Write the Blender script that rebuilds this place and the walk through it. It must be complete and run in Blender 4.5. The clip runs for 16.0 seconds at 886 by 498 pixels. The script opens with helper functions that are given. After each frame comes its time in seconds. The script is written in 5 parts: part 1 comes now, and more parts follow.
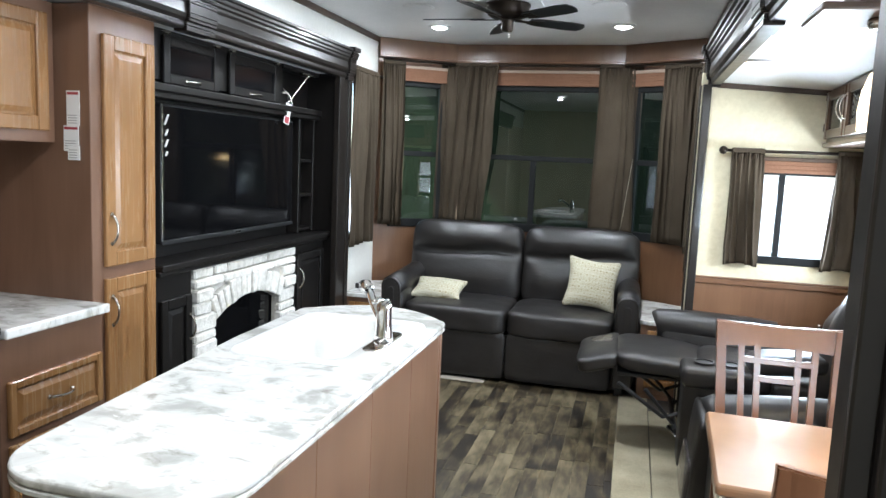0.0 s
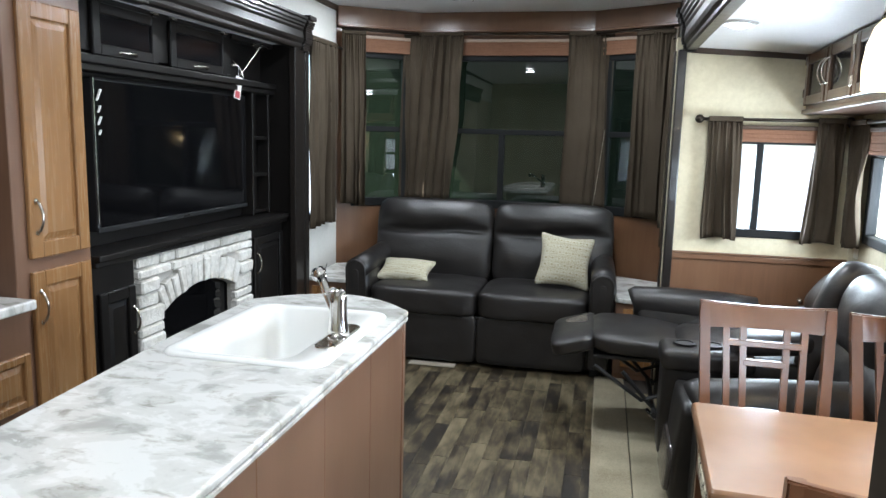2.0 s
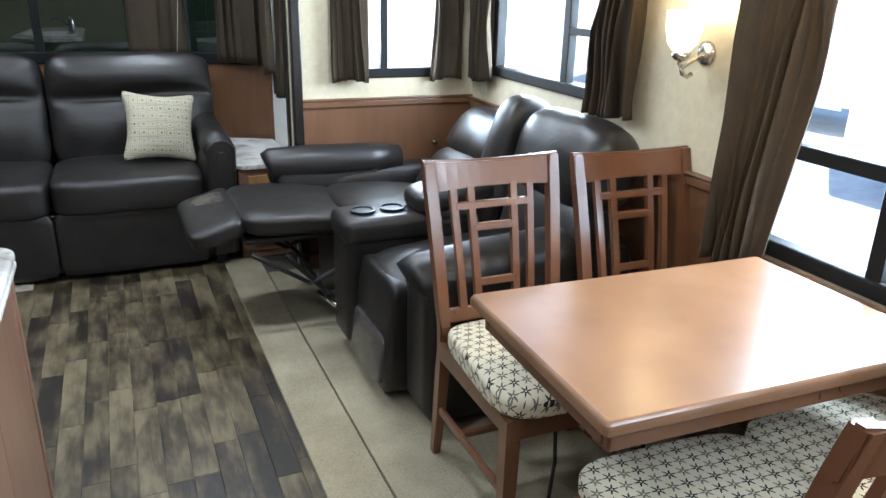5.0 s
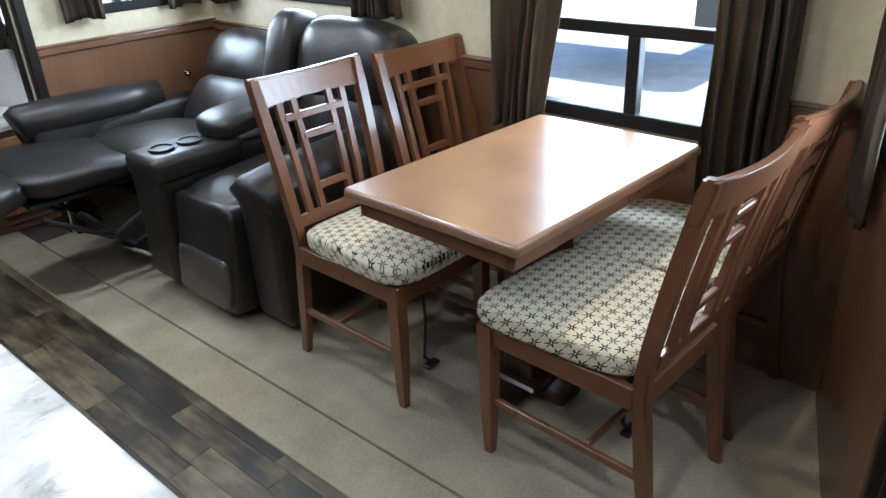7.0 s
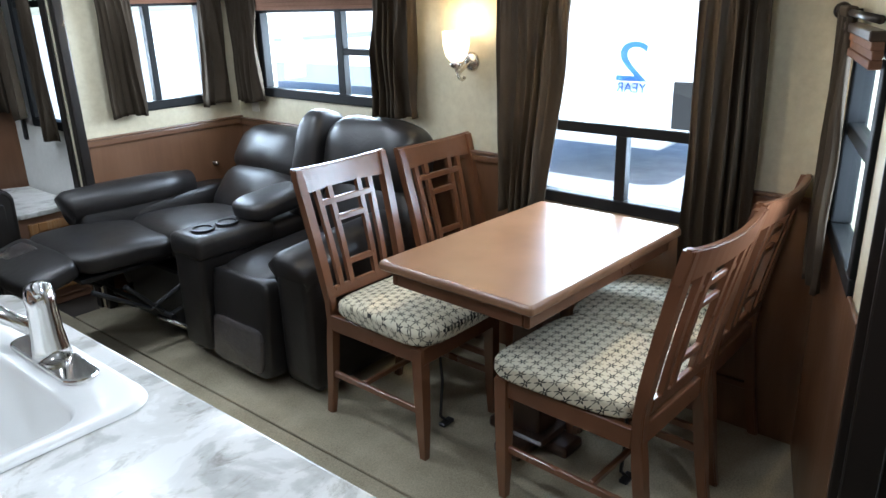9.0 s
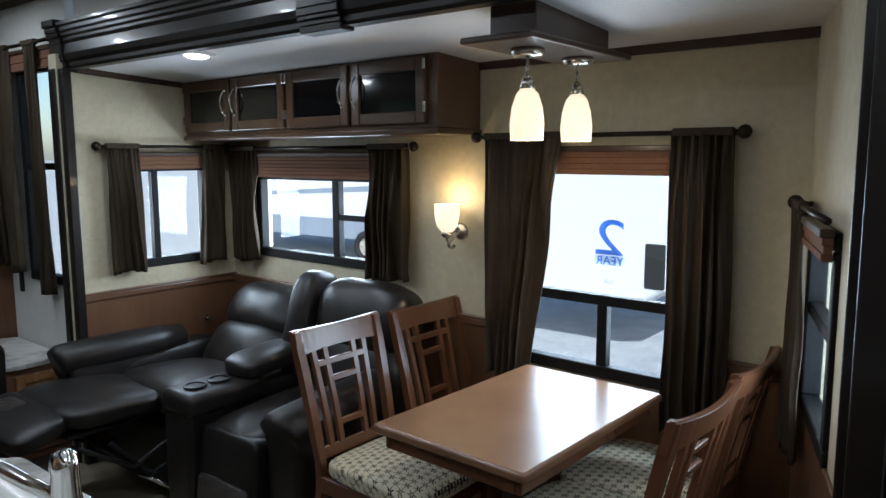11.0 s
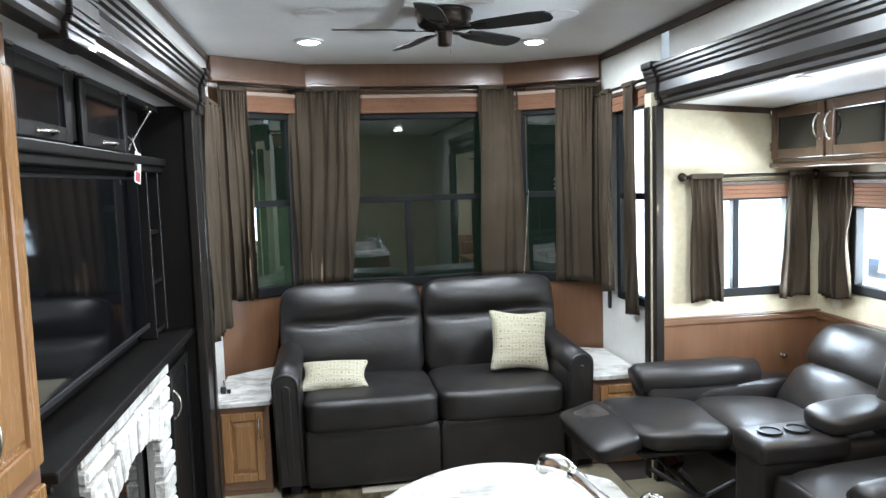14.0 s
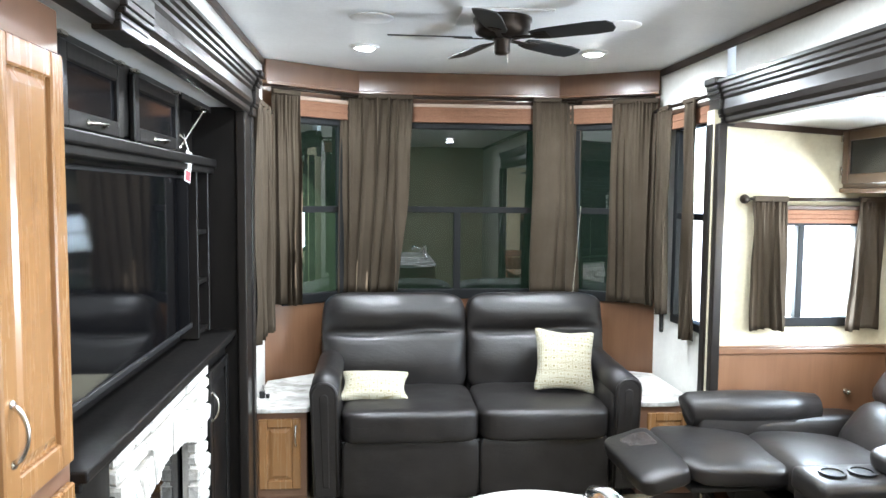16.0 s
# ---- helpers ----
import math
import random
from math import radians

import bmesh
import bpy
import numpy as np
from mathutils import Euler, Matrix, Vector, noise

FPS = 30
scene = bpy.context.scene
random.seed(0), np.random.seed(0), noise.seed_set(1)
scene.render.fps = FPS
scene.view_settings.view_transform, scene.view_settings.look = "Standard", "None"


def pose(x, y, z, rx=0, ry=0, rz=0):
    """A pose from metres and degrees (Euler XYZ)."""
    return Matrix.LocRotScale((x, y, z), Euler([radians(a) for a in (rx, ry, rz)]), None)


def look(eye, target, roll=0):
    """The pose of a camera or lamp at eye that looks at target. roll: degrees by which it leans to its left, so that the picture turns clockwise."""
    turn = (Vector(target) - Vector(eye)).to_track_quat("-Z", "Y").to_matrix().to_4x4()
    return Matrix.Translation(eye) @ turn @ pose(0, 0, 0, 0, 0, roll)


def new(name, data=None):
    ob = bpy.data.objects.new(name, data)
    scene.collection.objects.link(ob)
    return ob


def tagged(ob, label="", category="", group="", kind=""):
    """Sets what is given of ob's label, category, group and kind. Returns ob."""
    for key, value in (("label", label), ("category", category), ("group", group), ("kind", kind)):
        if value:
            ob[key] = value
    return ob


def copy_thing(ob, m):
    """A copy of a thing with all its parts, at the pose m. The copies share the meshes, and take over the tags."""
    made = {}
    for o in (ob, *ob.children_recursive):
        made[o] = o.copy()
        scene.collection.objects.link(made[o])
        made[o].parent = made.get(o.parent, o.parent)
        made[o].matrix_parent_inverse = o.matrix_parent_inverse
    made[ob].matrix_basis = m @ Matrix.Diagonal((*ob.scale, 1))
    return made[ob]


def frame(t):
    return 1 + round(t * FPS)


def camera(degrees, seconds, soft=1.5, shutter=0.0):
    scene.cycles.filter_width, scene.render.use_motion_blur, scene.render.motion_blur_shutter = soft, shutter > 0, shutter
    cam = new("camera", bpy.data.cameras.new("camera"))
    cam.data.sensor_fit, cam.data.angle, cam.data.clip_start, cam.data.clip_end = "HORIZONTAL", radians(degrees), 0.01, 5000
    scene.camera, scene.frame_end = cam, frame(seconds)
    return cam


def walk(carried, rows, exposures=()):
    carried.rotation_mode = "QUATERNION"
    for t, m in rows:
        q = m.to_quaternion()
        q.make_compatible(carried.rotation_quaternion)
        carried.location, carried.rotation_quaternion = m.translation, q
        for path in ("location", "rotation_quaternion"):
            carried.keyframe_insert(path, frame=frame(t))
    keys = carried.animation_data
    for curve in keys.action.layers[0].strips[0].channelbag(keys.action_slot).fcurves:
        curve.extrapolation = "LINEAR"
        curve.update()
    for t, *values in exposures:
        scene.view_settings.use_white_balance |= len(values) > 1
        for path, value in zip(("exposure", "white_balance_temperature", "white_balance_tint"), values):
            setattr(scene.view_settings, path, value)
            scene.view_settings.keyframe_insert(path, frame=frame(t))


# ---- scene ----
cam = camera(62.8, 16.0)
PATH = [
    (0, (0.072, 0.04, 1.534), (-0.427, 1.961, 1.287), 2.5),
    (0.5, (0.084, 0.054, 1.544), (-0.413, 1.972, 1.272), 2.4),
    (1, (0.091, 0.056, 1.536), (-0.404, 1.971, 1.244), 2.0),
    (1.5, (0.083, 0.132, 1.529), (-0.409, 2.046, 1.225), 1.6),
    (2, (0.049, 0.277, 1.524), (-0.371, 2.208, 1.216), 1.5),
    (2.5, (0.039, 0.443, 1.518), (-0.268, 2.393, 1.193), 1.8),
    (3, (0.021, 0.63, 1.522), (-0.171, 2.586, 1.154), 2.1),
    (3.5, (-0.01, 0.772, 1.508), (-0.066, 2.729, 1.099), 2.7),
    (4, (-0.139, 0.867, 1.488), (0.102, 2.796, 1.02), 3.3),
    (4.5, (-0.29, 0.957, 1.461), (0.286, 2.785, 0.892), 2.6),
    (5, (-0.371, 1.064, 1.438), (0.405, 2.779, 0.761), 1.5),
    (7.5, (-0.917, 1.086, 1.45), (0.453, 2.244, 0.566), -2.9),
    (8, (-0.974, 1.004, 1.472), (0.39, 2.194, 0.622), -3.0),
    (8.5, (-1.055, 0.966, 1.497), (0.335, 2.186, 0.736), -2.6),
    (9, (-1.146, 0.959, 1.519), (0.296, 2.181, 0.866), -1.7),
    (11.5, (-1.277, 0.908, 1.629), (0.291, 2.139, 1.464), -0.4),
    (12, (-1.256, 0.89, 1.656), (0.301, 2.141, 1.572), -0.5),
    (12.5, (-1.288, 0.945, 1.687), (0.149, 2.335, 1.626), -0.6),
    (13, (-1.318, 0.941, 1.669), (-0.229, 2.617, 1.589), -1.0),
    (13.5, (-1.365, 0.952, 1.669), (-0.689, 2.829, 1.531), -1.5),
    (14, (-1.287, 1.019, 1.674), (-0.976, 2.986, 1.488), -1.8),
    (14.5, (-1.261, 1.061, 1.673), (-1.094, 3.043, 1.467), -1.3),
    (15, (-1.27, 1.082, 1.668), (-1.098, 3.066, 1.477), -0.7),
    (15.5, (-1.276, 1.099, 1.652), (-1.096, 3.085, 1.49), -0.1),
    (16, (-1.282, 1.107, 1.659), (-1.096, 3.093, 1.512), 0.5),
]
EXPOSURES = [(0.0, 2.05, 6100, 8), (1.0, 1.9, 6100, 8), (2.0, 1.6, 6100, 8), (3.0, 1.65, 6100, 8), (4.0, 2.15, 5950, 8), (4.5, 2.1, 5900, 8), (5.0, 1.72, 5850, 8), (7.5, 1.42, 5750, 8), (9.0, 1.28, 5700, 8), (11.5, 0.02, 5900, 8), (12.5, 0.05, 5900, 8), (13.0, 0.3, 5850, 8), (13.5, 0.85, 5750, 8), (14.0, 2.2, 6050, 8), (14.5, 2.7, 6050, 8), (16.0, 2.85, 6100, 8)]
walk(cam, [(t, look(eye, target, roll)) for t, eye, target, roll in PATH], EXPOSURES)


# world, sun and large lights
world = bpy.data.worlds.new("sky_world")
scene.world = world
world.use_nodes = True
wn = world.node_tree.nodes
sky = wn.new("ShaderNodeTexSky")
sky.sky_type = 'NISHITA'
sky.sun_disc = False
sky.sun_elevation, sky.sun_rotation = radians(45), radians(230)
wn["Background"].inputs[1].default_value = 0.15
world.node_tree.links.new(sky.outputs[0], wn["Background"].inputs[0])
sun = new("sun", bpy.data.lights.new("sun", 'SUN'))
sun.data.energy, sun.data.angle, sun.data.color = 5.0, radians(0.6), (1.0, 0.96, 0.9)
sun.matrix_world = look((-6, -5, 8), (0, 0, 0))


def lamp(name, kind, m, power, color=(1, 1, 1), size=0.1, size_y=None):
    data = bpy.data.lights.new(name, kind)
    data.energy, data.color = power, color
    if kind == 'AREA':
        data.size = size
        if size_y:
            data.shape, data.size_y = 'RECTANGLE', size_y
        else:
            data.shape = 'DISK'
    else:
        data.shadow_soft_size = size
    ob = new(name, data)
    ob.matrix_world = m
    return ob


CEIL, SLIDE_CEIL = 2.455, 2.1
COOL, WARM = (0.93, 0.97, 1.0), (1.0, 0.72, 0.38)
CEILING_LIGHTS = [(-1.34, 5.1), (-0.08, 5.1), (-1.3, 3.63), (-0.11, 3.63), (-1.0, 1.6), (-0.25, 0.6)]
for lx, ly in CEILING_LIGHTS:
    lamp("ceiling_lamp", 'AREA', pose(lx, ly, CEIL - 0.05), 5.0, COOL, 0.11)
lamp("slide_lamp", 'AREA', pose(0.58, 3.72, 1.99), 3.0, COOL, 0.11)
# daylight in the openings of the dining side
lamp("window_daylight", 'AREA', pose(1.52, 2.2, 1.15, 0, 90, 0), 22, (0.86, 0.93, 1.0), 0.7, 0.75)
lamp("window_daylight", 'AREA', pose(1.54, 3.85, 1.27, 0, 90, 0), 18, (0.86, 0.93, 1.0), 0.4, 0.9)
lamp("window_daylight", 'AREA', pose(0.95, 4.84, 1.28, -90, 0, 0), 9, (0.86, 0.93, 1.0), 0.45, 0.45)

lamp("window_daylight", 'AREA', pose(0.91, 1.16, 1.12, 90, 0, 17), 7, (0.8, 0.9, 1.0), 0.45, 0.6)

# ---- materials ----


def material(name, base, rough=0.5, metal=0.0, **extra):
    m = bpy.data.materials.new(name)
    m.use_nodes = True
    b = m.node_tree.nodes["Principled BSDF"]
    b.inputs["Base Color"].default_value = (*base, 1)
    b.inputs["Roughness"].default_value = rough
    b.inputs["Metallic"].default_value = metal
    for k, v in extra.items():
        b.inputs[k.replace("_", " ")].default_value = v
    return m


def node(m, kind, **inputs):
    n = m.node_tree.nodes.new("ShaderNode" + kind)
    for k, v in inputs.items():
        n.inputs[k.replace("_", " ")].default_value = v
    return n


def wire(m, a, b):
    m.node_tree.links.new(a, b)


def coords(m, scale=(1, 1, 1), rot=(0, 0, 0)):
    tc, mp = node(m, "TexCoord"), node(m, "Mapping")
    mp.inputs["Scale"].default_value = scale
    mp.inputs["Rotation"].default_value = rot
    wire(m, tc.outputs["Object"], mp.inputs["Vector"])
    return mp.outputs[0]


def ramp(m, fac, stops):
    r = node(m, "ValToRGB")
    el = r.color_ramp.elements
    while len(el) < len(stops):
        el.new(0.5)
    for e, (p, c) in zip(el, stops):
        e.position, e.color = p, (*c, 1)
    wire(m, fac, r.inputs[0])
    return r.outputs[0]


def bump(m, height, strength=0.2, dist=0.005):
    b = node(m, "Bump", Strength=strength, Distance=dist)
    wire(m, height, b.inputs["Height"])
    wire(m, b.outputs[0], m.node_tree.nodes["Principled BSDF"].inputs["Normal"])


def base_of(m, col):
    wire(m, col, m.node_tree.nodes["Principled BSDF"].inputs["Base Color"])


def rough_of(m, fac, lo, hi):
    mr = node(m, "MapRange")
    mr.inputs["To Min"].default_value, mr.inputs["To Max"].default_value = lo, hi
    wire(m, fac, mr.inputs[0])
    wire(m, mr.outputs[0], m.node_tree.nodes["Principled BSDF"].inputs["Roughness"])


def noise_tex(m, vec, scale, detail=4, rough=0.55, dist=0.0):
    n = node(m, "TexNoise", Scale=scale, Detail=detail, Roughness=rough, Distortion=dist)
    wire(m, vec, n.inputs["Vector"])
    return n.outputs[0]


def wood(name, dark, mid, light, rough=0.3, grain=(26, 26, 1.6), coat=0.3, spec=0.5, relief=0.06, vary=1.0):
    m = material(name, mid, rough, Coat_Weight=coat, Coat_Roughness=0.2, Specular_IOR_Level=spec)
    g = noise_tex(m, coords(m, grain), 2.2, 6, 0.6, 0.6)
    broad = noise_tex(m, coords(m, (2, 2, 0.8)), 2.5, 2)
    mix = node(m, "Math")
    mix.operation = 'MULTIPLY_ADD'
    mix.inputs[1].default_value = 0.72
    wire(m, broad, mix.inputs[0])
    sc = node(m, "Math")
    sc.operation = 'MULTIPLY'
    sc.inputs[1].default_value = 0.3 * vary
    mix.inputs[1].default_value += 0.3 * (1 - vary)
    wire(m, g, sc.inputs[0])
    wire(m, sc.outputs[0], mix.inputs[2])
    base_of(m, ramp(m, mix.outputs[0], [(0.3, dark), (0.52, mid), (0.78, light)]))
    rough_of(m, g, rough - 0.06 * vary, rough + 0.1 * vary)
    bump(m, g, relief, 0.002)
    return m


CHERRY = wood("cherry_panel", (0.1, 0.046, 0.022), (0.14, 0.068, 0.034), (0.18, 0.094, 0.05), 0.34)
BROWN_CAB = wood("brown_cabinet_laminate", (0.135, 0.071, 0.043), (0.172, 0.093, 0.058), (0.208, 0.117, 0.075), 0.3)
MAPLE = wood("honey_maple", (0.225, 0.108, 0.039), (0.27, 0.137, 0.053), (0.315, 0.168, 0.07), 0.26, coat=0.5, relief=0.025, vary=0.5)
TABLE_WOOD = wood("table_top_wood", (0.18, 0.094, 0.049), (0.228, 0.124, 0.067), (0.272, 0.153, 0.087), 0.29, (3, 28, 28), 0.2, relief=0.012, vary=0.3)
CHAIR_WOOD = wood("chair_wood", (0.09, 0.036, 0.016), (0.14, 0.058, 0.027), (0.185, 0.083, 0.041), 0.28, (5, 5, 3), 0.4)
DARK_WOOD = wood("dark_brown_wood", (0.03, 0.015, 0.009), (0.05, 0.026, 0.016), (0.075, 0.04, 0.024), 0.34)
ESPRESSO = wood("espresso_laminate", (0.0035, 0.003, 0.0028), (0.0065, 0.0055, 0.005), (0.011, 0.009, 0.008), 0.38, coat=0.0, spec=0.3)
TRIM_DARK = material("black_brown_trim", (0.012, 0.0095, 0.008), 0.3, Coat_Weight=0.1, Specular_IOR_Level=0.4)
rough_of(TRIM_DARK, noise_tex(TRIM_DARK, coords(TRIM_DARK, (4, 4, 4)), 6), 0.26, 0.42)
WALNUT = wood("walnut_cabinet_wood", (0.068, 0.035, 0.018), (0.1, 0.053, 0.027), (0.135, 0.075, 0.04), 0.3, (2, 26, 26))
STRIP = wood("brown_trim_strip", (0.035, 0.018, 0.01), (0.05, 0.027, 0.016), (0.07, 0.04, 0.024), 0.4)


def leather():
    m = material("dark_brown_leather", (0.018, 0.014, 0.013), 0.34, Coat_Weight=0.05, Coat_Roughness=0.25)
    v = coords(m)
    cell = node(m, "TexVoronoi", Scale=330.0)
    wire(m, v, cell.inputs["Vector"])
    big = noise_tex(m, v, 9, 5)
    wrinkle = noise_tex(m, coords(m, (1, 1, 2.4)), 16, 3, 0.5, 1.2)
    add = node(m, "Math")
    add.operation = 'MULTIPLY_ADD'
    add.inputs[1].default_value = 0.1
    wire(m, cell.outputs[0], add.inputs[0])
    wire(m, wrinkle, add.inputs[2])
    bump(m, add.outputs[0], 0.13, 0.01)
    base_of(m, ramp(m, big, [(0.3, (0.0098, 0.0085, 0.008)), (0.7, (0.018, 0.0155, 0.0145))]))
    rough_of(m, big, 0.33, 0.47)
    return m


LEATHER = leather()


def counter_laminate():
    m = material("marble_laminate", (0.6, 0.57, 0.52), 0.24, Coat_Weight=0.15)
    v = coords(m, (1.0, 1.35, 1.0), (0, 0, 0.3))
    a = noise_tex(m, v, 6.0, 9, 0.58, 0.35)
    b = noise_tex(m, coords(m, (1, 1.8, 1), (0, 0, -0.3)), 10, 10, 0.68, 0.6)
    c1 = ramp(m, a, [(0.36, (0.4, 0.395, 0.37)), (0.42, (0.48, 0.475, 0.45)), (0.445, (0.58, 0.575, 0.55)), (0.51, (0.62, 0.615, 0.59)), (0.535, (0.69, 0.685, 0.665))])
    c2 = ramp(m, b, [(0.34, (0.4, 0.37, 0.32)), (0.4, (0.75, 0.73, 0.69)), (0.45, (1, 1, 1))])
    mx = node(m, "Mix")
    mx.data_type, mx.blend_type = 'RGBA', 'MULTIPLY'
    mx.inputs[0].default_value = 0.6
    wire(m, c1, mx.inputs[6])
    wire(m, c2, mx.inputs[7])
    base_of(m, mx.outputs[2])
    rough_of(m, b, 0.18, 0.32)
    return m


COUNTER = counter_laminate()


def plank_vinyl():
    m = material("vinyl_plank", (0.1, 0.085, 0.07), 0.42)
    info = node(m, "ObjectInfo")
    off = node(m, "VectorMath")
    off.operation = 'MULTIPLY_ADD'
    off.inputs[1].default_value = (7, 13, 3)
    comb = node(m, "CombineXYZ")
    for i in range(3):
        wire(m, info.outputs["Random"], comb.inputs[i])
    wire(m, comb.outputs[0], off.inputs[0])
    wire(m, coords(m, (9, 1.3, 1)), off.inputs[2])
    g = noise_tex(m, off.outputs[0], 3.2, 7, 0.65, 0.9)
    off2 = node(m, "VectorMath")
    off2.operation = 'MULTIPLY_ADD'
    off2.inputs[1].default_value = (31, 17, 3)
    wire(m, comb.outputs[0], off2.inputs[0])
    wire(m, coords(m, (3.5, 1.4, 1)), off2.inputs[2])
    patch = noise_tex(m, off2.outputs[0], 3.0, 3)
    s = node(m, "Math")
    s.operation = 'MULTIPLY_ADD'
    s.inputs[1].default_value = 0.2
    wire(m, info.outputs["Random"], s.inputs[0])
    half = node(m, "Math")
    half.operation = 'MULTIPLY'
    half.inputs[1].default_value = 0.45
    wire(m, g, half.inputs[0])
    wire(m, half.outputs[0], s.inputs[2])
    s2 = node(m, "Math")
    s2.operation = 'MULTIPLY_ADD'
    s2.inputs[1].default_value = 0.75
    wire(m, patch, s2.inputs[0])
    wire(m, s.outputs[0], s2.inputs[2])
    base_of(m, ramp(m, s2.outputs[0], [(0.56, (0.016, 0.012, 0.008)), (0.64, (0.042, 0.031, 0.018)), (0.74, (0.096, 0.075, 0.042)), (0.88, (0.18, 0.148, 0.088))]))
    rough_of(m, g, 0.34, 0.52)
    bump(m, g, 0.08, 0.002)
    return m


VINYL = plank_vinyl()
VINYL_DARK = material("vinyl_joint", (0.035, 0.028, 0.022), 0.6)


def fuzzy(name, lo, hi, scale, rough=0.95, bumps=0.5, dist=0.006, sheen=0.0):
    m = material(name, hi, rough, Sheen_Weight=sheen, Specular_IOR_Level=0.12 if rough >= 0.8 else 0.5)
    v = coords(m)
    fine = noise_tex(m, v, scale, 3, 0.7)
    broad = noise_tex(m, v, 3.5, 4)
    s = node(m, "Math")
    s.operation = 'MULTIPLY_ADD'
    s.inputs[1].default_value = 0.5
    wire(m, fine, s.inputs[0])
    h = node(m, "Math")
    h.operation = 'MULTIPLY'
    h.inputs[1].default_value = 0.5
    wire(m, broad, h.inputs[0])
    wire(m, h.outputs[0], s.inputs[2])
    base_of(m, ramp(m, s.outputs[0], [(0.36, lo), (0.64, hi)]))
    bump(m, fine, bumps, dist)
    return m


CARPET = fuzzy("beige_carpet", (0.225, 0.195, 0.132), (0.4, 0.35, 0.252), 170)
CREAM = fuzzy("cream_wallpaper", (0.52, 0.465, 0.325), (0.62, 0.565, 0.41), 28, 0.7, 0.05, 0.002)
WHITE_WALL = fuzzy("white_wall_panel", (0.66, 0.65, 0.61), (0.74, 0.73, 0.69), 40, 0.6, 0.04, 0.002)
CEIL_MAT = fuzzy("white_ceiling_panel", (0.76, 0.76, 0.76), (0.84, 0.84, 0.84), 60, 0.42, 0.03, 0.002)
CURTAIN = fuzzy("brown_curtain_cloth", (0.039, 0.029, 0.0195), (0.065, 0.05, 0.035), 400, 0.8, 0.15, 0.001)
SHADE = fuzzy("brown_pleated_shade", (0.15, 0.075, 0.045), (0.2, 0.105, 0.065), 90, 0.8, 0.1, 0.001)
STONE = fuzzy("white_ledger_stone", (0.46, 0.44, 0.4), (0.74, 0.72, 0.68), 36, 0.85, 0.6, 0.01)
MORTAR = fuzzy("pale_mortar", (0.4, 0.38, 0.35), (0.5, 0.48, 0.45), 60)
SINK_WHITE = material("white_sink_composite", (0.82, 0.82, 0.8), 0.25)
CHROME = material("chrome", (0.75, 0.74, 0.72), 0.12, 1.0)
NICKEL = material("brushed_nickel", (0.62, 0.58, 0.52), 0.24, 1.0)
BRONZE = material("dark_bronze", (0.03, 0.022, 0.017), 0.35, 0.8)
BLACK = material("black_plastic", (0.012, 0.012, 0.013), 0.4)
ALU_BLACK = material("black_window_aluminium", (0.006, 0.0065, 0.007), 0.6, Specular_IOR_Level=0.2)
SCREEN = material("tv_screen_glass", (0.003, 0.003, 0.0035), 0.05)
SMOKE = material("smoked_cabinet_glass", (0.006, 0.006, 0.007), 0.1)
PAPER = material("white_paper", (0.75, 0.74, 0.72), 0.7)
INK = material("grey_print", (0.32, 0.3, 0.3), 0.7)
RED_INK = material("red_print", (0.35, 0.05, 0.06), 0.7)
BLUE_STICKER = material("blue_sticker", (0.02, 0.1, 0.42), 0.5)
FIREBOX = material("firebox_black", (0.006, 0.006, 0.006), 0.5)
VENT_MAT = material("almond_vent_metal", (0.5, 0.46, 0.38), 0.5)
OUTLET = material("ivory_plastic", (0.66, 0.63, 0.55), 0.4)
# pale tone paints in the light that shows behind the bay shades
BACKLIT_RAIL = material("backlit_pale_rail", (0.3, 0.22, 0.17), 0.5)
PLASTIC_WRAP = material("clear_wrap_over_leather", (0.05, 0.042, 0.04), 0.14, Coat_Weight=0.8, Coat_Roughness=0.08)
bump(PLASTIC_WRAP, noise_tex(PLASTIC_WRAP, coords(PLASTIC_WRAP), 22, 5, 0.7, 2.0), 0.8, 0.02)


def glowing(name, color, strength):
    m = material(name, color, 0.4)
    b = m.node_tree.nodes["Principled BSDF"]
    b.inputs["Emission Color"].default_value = (*color, 1)
    b.inputs["Emission Strength"].default_value = strength
    return m


LIGHT_LENS = glowing("lit_lamp_lens", (1.0, 0.97, 0.92), 9)
SHADE_GLOW = glowing("lit_alabaster_glass", (1.0, 0.82, 0.56), 0.9)


def pane_glass(name, tint, ior=1.5, rough=0.0):
    m = bpy.data.materials.new(name)
    m.use_nodes = True
    nt = m.node_tree
    nt.nodes.remove(nt.nodes["Principled BSDF"])
    tr, gl, fr, mx = node(m, "BsdfTransparent"), node(m, "BsdfGlossy", Roughness=rough), node(m, "Fresnel", IOR=ior), node(m, "MixShader")
    tr.inputs[0].default_value = (*tint, 1)
    wire(m, fr.outputs[0], mx.inputs[0])
    wire(m, tr.outputs[0], mx.inputs[1])
    wire(m, gl.outputs[0], mx.inputs[2])
    wire(m, mx.outputs[0], nt.nodes["Material Output"].inputs[0])
    return m


CLEAR = bpy.data.materials.new("clear_pane_side")
CLEAR.use_nodes = True
CLEAR.node_tree.nodes.remove(CLEAR.node_tree.nodes["Principled BSDF"])
wire(CLEAR, node(CLEAR, "BsdfTransparent").outputs[0], CLEAR.node_tree.nodes["Material Output"].inputs[0])
GLASS = pane_glass("window_glass", (0.86, 0.92, 0.94))
GLASS_TINT = pane_glass("dark_tinted_glass", (0.2, 0.25, 0.21), 1.9)
GLASS_FROST = pane_glass("lower_slider_glass", (0.7, 0.78, 0.84))


